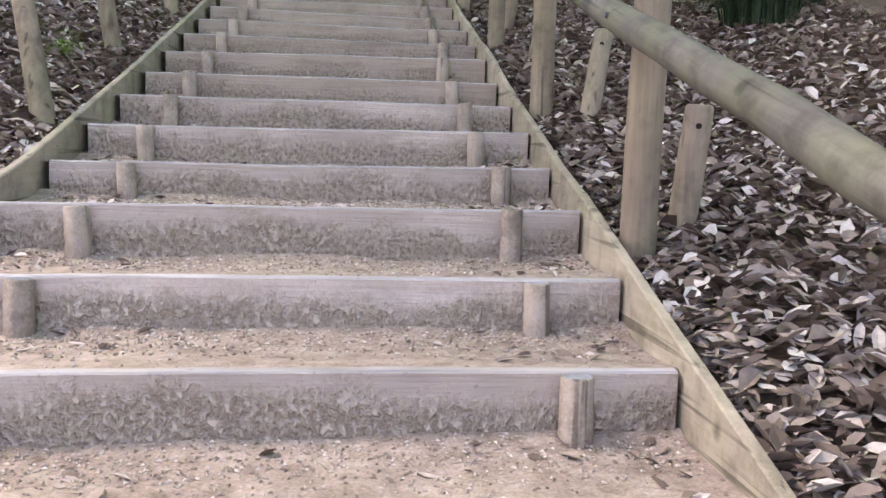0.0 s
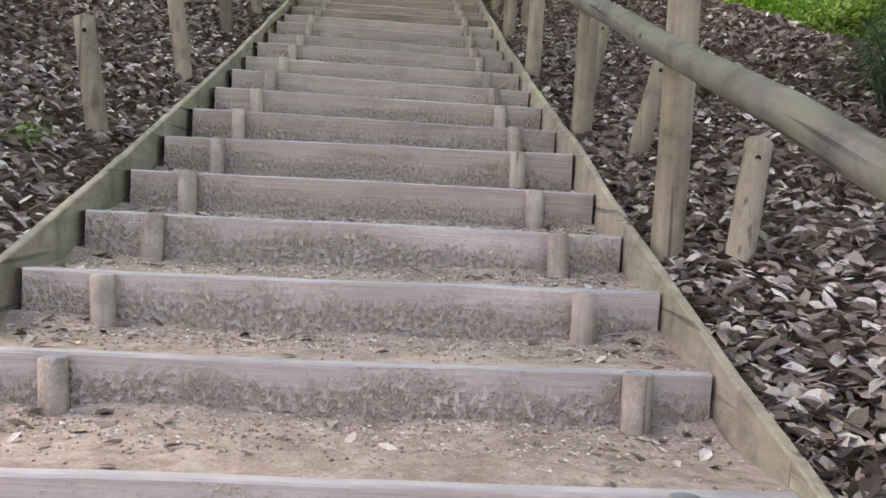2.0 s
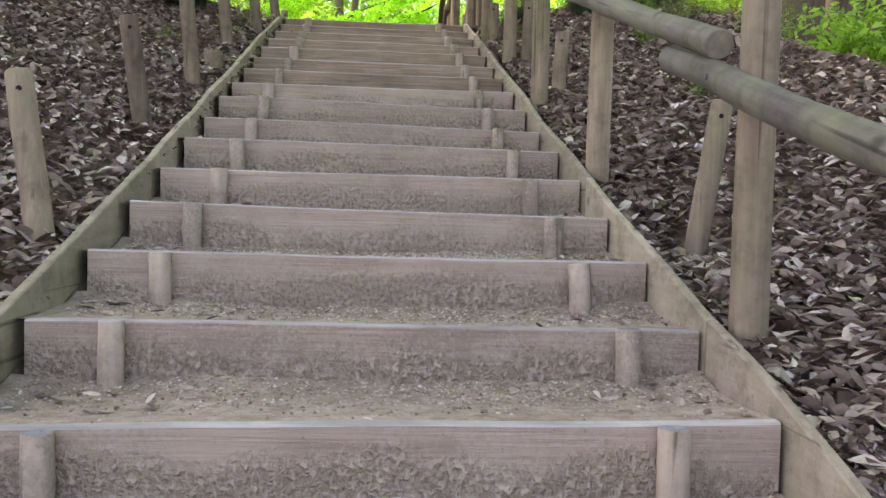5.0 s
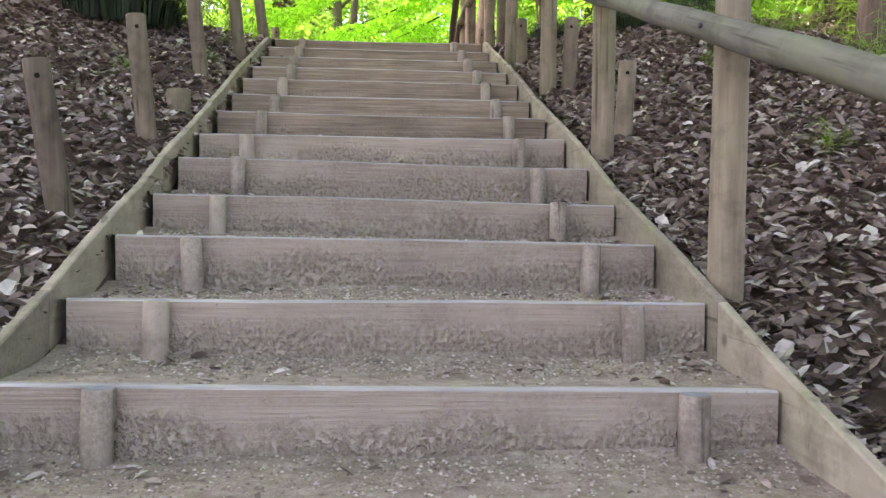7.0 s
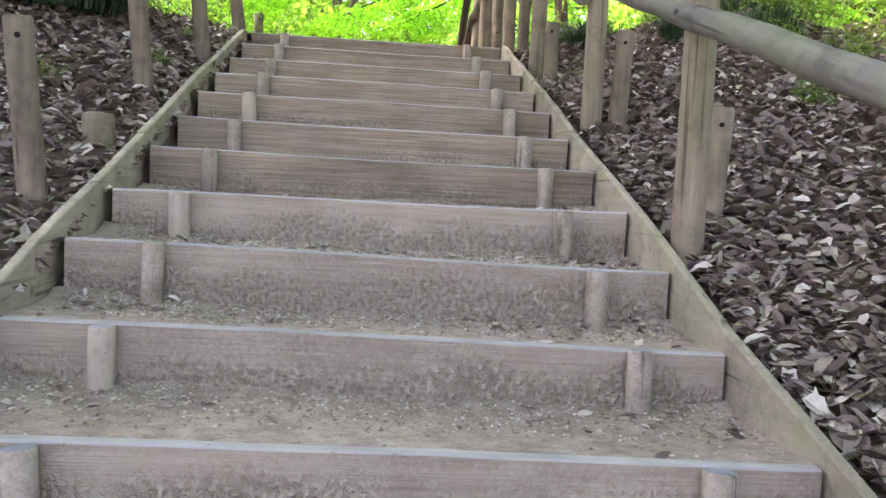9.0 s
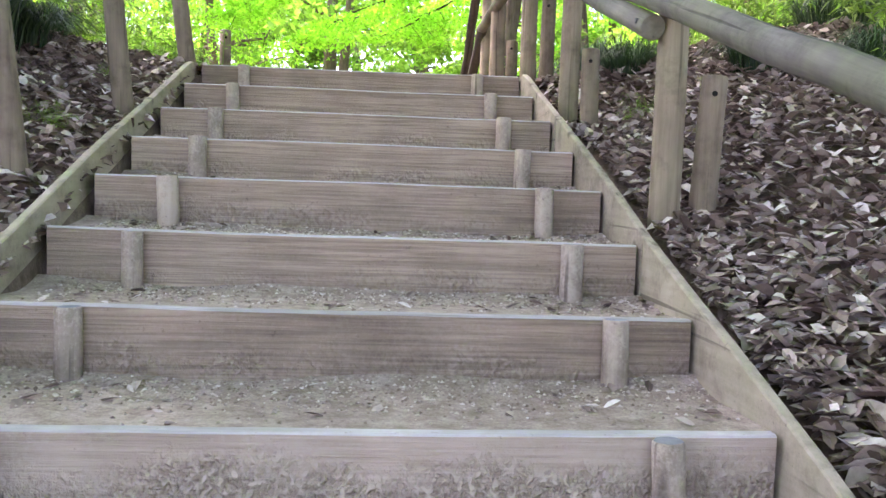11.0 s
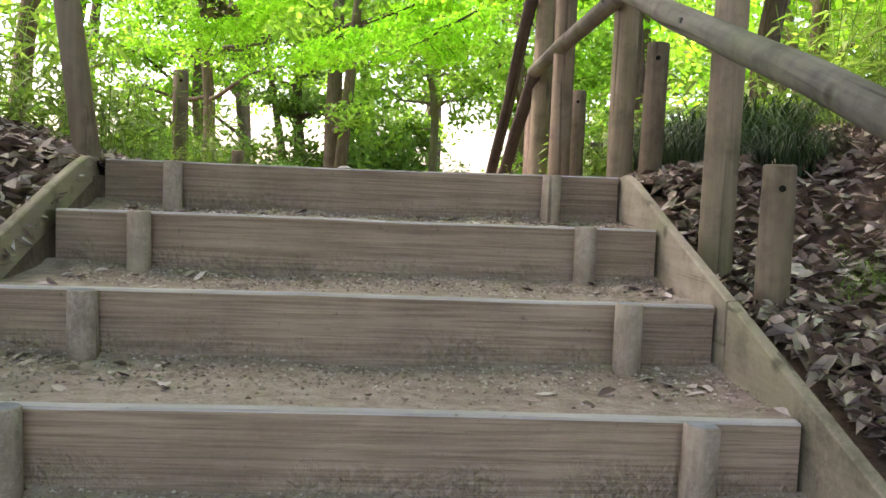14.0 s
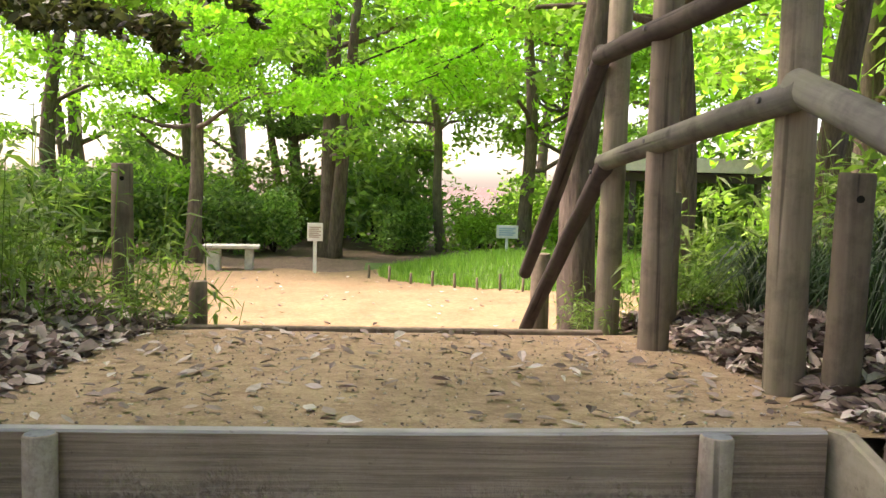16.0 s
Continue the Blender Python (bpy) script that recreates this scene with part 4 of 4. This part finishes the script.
SH = [shrub("shrub", 1, 1.5, 1.9, DEEP, 5000, 0.075, "dense dark green evergreen shrub"), shrub("shrub", 2, 1.4, 1.6, BROAD, 4500, 0.075, "mid green leafy shrub under the trees"), shrub("shrub", 3, 1.0, 1.3, SASA, 4000, 0.07, "light green leafy undergrowth shrub")]
for s, (x, y) in zip(SH, ((-4.8, 32.0), (2.6, 32.5), (-5.2, 17.3))):
    s.location = (x, y, gz(x, y))
for i, (x, y, k, s) in enumerate(((-6.8, 31.3, 0, 1.1), (-8.6, 30.5, 0, 1.2), (-3.2, 32.8, 0, 0.9), (-11, 30, 1, 1.2), (0.4, 33.5, 0, 0.8), (5.2, 32, 1, 1.0), (7.4, 30.5, 0, 1.2), (-13.6, 27.5, 0, 1.3), (-12.5, 23, 1, 1.2), (-10.2, 17.4, 0, 1.1), (-7.0, 15.0, 1, 1.0), (-5.6, 13.2, 2, 1.1), (-7.2, 18.6, 2, 1.2), (9.4, 27, 1, 1.2), (8.0, 19.4, 2, 1.2), (6.2, 16.4, 2, 1.2), (5.4, 19.0, 1, 1.0), (3.8, 14.6, 2, 0.8), (6.6, 13.2, 1, 1.0), (-3.9, 16.2, 2, 0.8), (4.0, 5.6, 2, 0.55), (3.7, -0.4, 0, 0.6), (-4.0, 0.9, 1, 0.6), (-1.0, 39, 1, 1.3), (9, 37, 1, 1.4), (-9, 38, 1, 1.4), (-16, 33, 0, 1.5), (14, 31, 0, 1.4), (4.6, 8.2, 1, 0.6), (-4.3, 8.8, 0, 0.6))):
    copy_thing(SH[k], pose(x, y, gz(x, y), 0, 0, i * 67)).scale = (s, s, s)
for i in range(26):
    x, y = -26 + i * 2.0 + 0.5 * math.sin(i * 2.3), 36.5 + 3.5 * math.sin(i * 1.7)
    s = 1.7 + 0.5 * math.sin(i * 3.1)
    if 1.0 < x < 5:            # a gap through which the bright sky shows
        continue
    copy_thing(SH[(1, 0, 1, 2)[i % 4]], pose(x, y, gz(x, y), 0, 0, i * 51)).scale = (s, s, s)


# ---- boughs hanging into the view ----
def bough(name, a, b, sag, leafmat, count, size, spread, label, seed):
    q = np.random.RandomState(seed)
    a, b = Vector(a), Vector(b)
    thing = new(name)
    pts = [a.lerp(b, i / 8) + Vector((0.06 * math.sin(i * 1.6 + seed), 0.05 * math.cos(i * 1.2), -sag * math.sin(i / 8 * 3.14))) for i in range(9)]
    limbs = [(pts, [0.03 * (1 - i / 9.5) + 0.004 for i in range(9)])]
    cs = []
    for i in range(2, 9):
        for sgn in (-1, 1):
            d = (b - a).normalized().cross(Vector((0, 0, sgn))) * spread * q.uniform(0.4, 1.1) + (b - a).normalized() * spread * 0.5 + Vector((0, 0, q.uniform(-0.3, 0.1) * spread))
            lp = [pts[i] + d * (j / 3) + Vector((0, 0, -0.06 * j * j / 9)) for j in range(4)]
            limbs.append((lp, [0.009, 0.007, 0.005, 0.003]))
            cs += [tuple(lp[1]), tuple(lp[2]), tuple(lp[3])]
    verts, faces = [], []
    for lp, lr in limbs:
        me = tube_mesh("limb", lp, lr, DARK_BARK, 6, 0.05, seed)
        o = len(verts)
        verts += [tuple(v.co) for v in me.vertices]
        faces += [tuple(o + x for x in p.vertices) for p in me.polygons]
        bpy.data.meshes.remove(me)
    place("branch", mesh_of("branch", verts, faces, DARK_BARK, True), thing)
    V, F = leaf_cloud(q, cs, [spread * q.uniform(0.25, 0.5) for _ in cs], count, size, 0.35)
    place("foliage", mesh_of("foliage", V.tolist(), F.tolist(), leafmat), thing)
    return tagged(thing, label, "branch", "hanging boughs")


bough("hanging_bough", (2.2, 19.5, 8.2), (-1.6, 18.0, 6.0), 0.1, MAPLE, 4200, 0.045, 0.9, "thin maple bough with fresh bright green leaves", 3)
bough("hanging_bough", (0.8, 20.5, 8.4), (-2.6, 19.5, 6.6), 0.1, MAPLE, 4200, 0.045, 1.0, "thin maple bough with fresh bright green leaves", 5)
bough("hanging_bough", (-0.4, 22.0, 8.0), (0.9, 18.5, 6.2), 0.2, MAPLE, 3800, 0.045, 0.9, "maple bough with fresh bright green leaves", 6)
bough("hanging_bough", (2.3, 19.6, 7.4), (-0.7, 18.4, 5.3), 0.1, MAPLE, 4600, 0.045, 0.85, "long thin maple bough with fresh yellow green leaves", 12)
bough("hanging_bough", (-0.4, 20.4, 7.2), (-2.3, 19.2, 5.6), 0.1, MAPLE, 3600, 0.045, 0.8, "drooping maple bough with fresh yellow green leaves", 13)
bough("hanging_bough", (1.9, 21.2, 6.9), (0.4, 19.4, 5.5), 0.1, MAPLE, 3000, 0.045, 0.7, "drooping maple bough with fresh yellow green leaves", 14)
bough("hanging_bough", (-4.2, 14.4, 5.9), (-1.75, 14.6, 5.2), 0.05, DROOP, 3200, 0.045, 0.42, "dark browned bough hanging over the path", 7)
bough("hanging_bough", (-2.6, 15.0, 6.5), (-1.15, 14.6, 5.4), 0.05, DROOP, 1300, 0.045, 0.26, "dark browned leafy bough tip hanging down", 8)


# ---- clearing: lawn, signs, bench ----
def lawn_z(x, y):
    return LOW - 0.05 + 0.42 * ease(0, 1, 1 - np.clip(((x - 3.95) / 4.4) ** 2 + ((y - 27.4) / 2.6) ** 2, 0, 1))


mound = sheet("lawn_mound", -0.6, 8.5, 24.7, 30.1, 0.25, lawn_z, plain("lawn soil", (0.07, 0.13, 0.03), 0.95, 0.4))
tagged(mound, "low grassy mound beside the clearing", "grass mound", kind="structure")
q = np.random.RandomState(31)
n = 26000
gx_, gy_ = q.uniform(-0.5, 8.4, n), q.uniform(24.8, 30.0, n)
ins = ((gx_ - 3.95) / 4.4) ** 2 + ((gy_ - 27.4) / 2.6) ** 2 < 0.97 + 0.05 * np.sin(gx_ * 5)
gx_, gy_ = gx_[ins], gy_[ins]
h, a = q.uniform(0.08, 0.26, len(gx_)), q.uniform(0, 6.28, len(gx_))
zz = lawn_z(gx_, gy_)
ox, oy = q.normal(0, 0.07, len(gx_)), q.normal(0, 0.07, len(gx_))
w = 0.012
V = np.stack([np.stack([gx_ - w * np.cos(a), gy_ - w * np.sin(a), zz - 0.02], 1), np.stack([gx_ + w * np.cos(a), gy_ + w * np.sin(a), zz - 0.02], 1), np.stack([gx_ + ox, gy_ + oy, zz + h], 1)], 1).reshape(-1, 3)
tagged(place("grass", mesh_of("grass", V.tolist(), (np.arange(len(gx_))[:, None] * 3 + np.array([[0, 1, 2]])).tolist(), LAWN)), "bright green grass on the low mound", "grass", kind="stuff")

for i in range(15):
    x = -0.45 + i * 0.42
    y = 27.4 - 2.65 * math.sqrt(max(0.0, 1 - ((x - 3.95) / 4.55) ** 2)) - 0.05
    me = tube_mesh("border_stake", [(0, 0, -0.1), (0.01 * math.sin(i), 0, 0.3 + 0.05 * math.sin(i * 2.3))], [0.028, 0.026], OLD_POST, 8, 0.03, i)
    tagged(place("border_stake", me, None, Matrix.Translation((x, y, gz(x, y)))), "thin weathered timber stake edging the grass mound", "stake", "border stakes")


def notice(name, x, y, post_h, bw, bh, label, lines, ink):
    thing = new(name)
    thing.location = (x, y, gz(x, y) + 0.03)
    part("post", box_bm(-0.035, 0.035, -0.03, 0.03, -0.2, post_h, 0.005), WHITE, thing)
    board = part("board", box_bm(-bw / 2, bw / 2, -0.055, -0.031, post_h - bh, post_h + 0.03, 0.006), WHITE, thing, "white painted board")
    for j in range(lines):
        zc = post_h - bh * (0.18 + 0.7 * j / lines)
        part("text_line", box_bm(-bw * 0.38, bw * (0.38 - 0.12 * (j % 2)), -0.06, -0.0552, zc - 0.014, zc + 0.014, 0), ink, board, "faded unreadable line of print")
    return tagged(thing, label, "sign")


notice("notice_sign", -1.63, 27.4, 1.05, 0.33, 0.36, "white notice board on a white post by the clearing", 6, INK)
notice("information_sign", 2.95, 30.4, 0.95, 0.55, 0.3, "low white information board behind the grass mound", 4, BLUE_INK)

bench = new("stone_bench")
bench.location = (-3.5, 27.9, gz(-3.5, 27.9) + 0.03)
bench.rotation_euler = (0, 0, 0.1)
part("leg", box_bm(-0.5, -0.22, -0.2, 0.2, -0.05, 0.46, 0.02), STONE, bench)
part("leg", box_bm(0.3, 0.48, -0.2, 0.2, -0.05, 0.46, 0.02), STONE, bench)
part("seat", box_bm(-0.6, 0.62, -0.25, 0.25, 0.464, 0.54, 0.015), STONE, bench)
tagged(bench, "pale concrete bench at the edge of the clearing", "bench")

hut = new("shelter")
hut.location = (7.6, 31.0, gz(7.6, 31.0))
for sx in (-1.6, 1.6):
    for sy in (-1.1, 1.1):
        part("post", box_bm(sx - 0.07, sx + 0.07, sy - 0.07, sy + 0.07, -0.2, 2.2, 0.01), ROOF, hut)
part("beam", box_bm(-1.9, 1.9, -1.22, -1.06, 2.2, 2.42, 0.01), ROOF, hut)
part("beam", box_bm(-1.9, 1.9, 1.06, 1.22, 2.2, 2.42, 0.01), ROOF, hut)
part("fascia", box_bm(-2.0, 2.0, -1.4, -1.36, 2.45, 2.8, 0.01), PLASTER, hut, "pale fascia board")
part("roof", box_bm(-2.1, 2.1, -1.35, 1.5, 2.46, 2.58, 0.02), ROOF, hut)
tagged(hut, "small dark timber shelter with a pale fascia", "shelter")
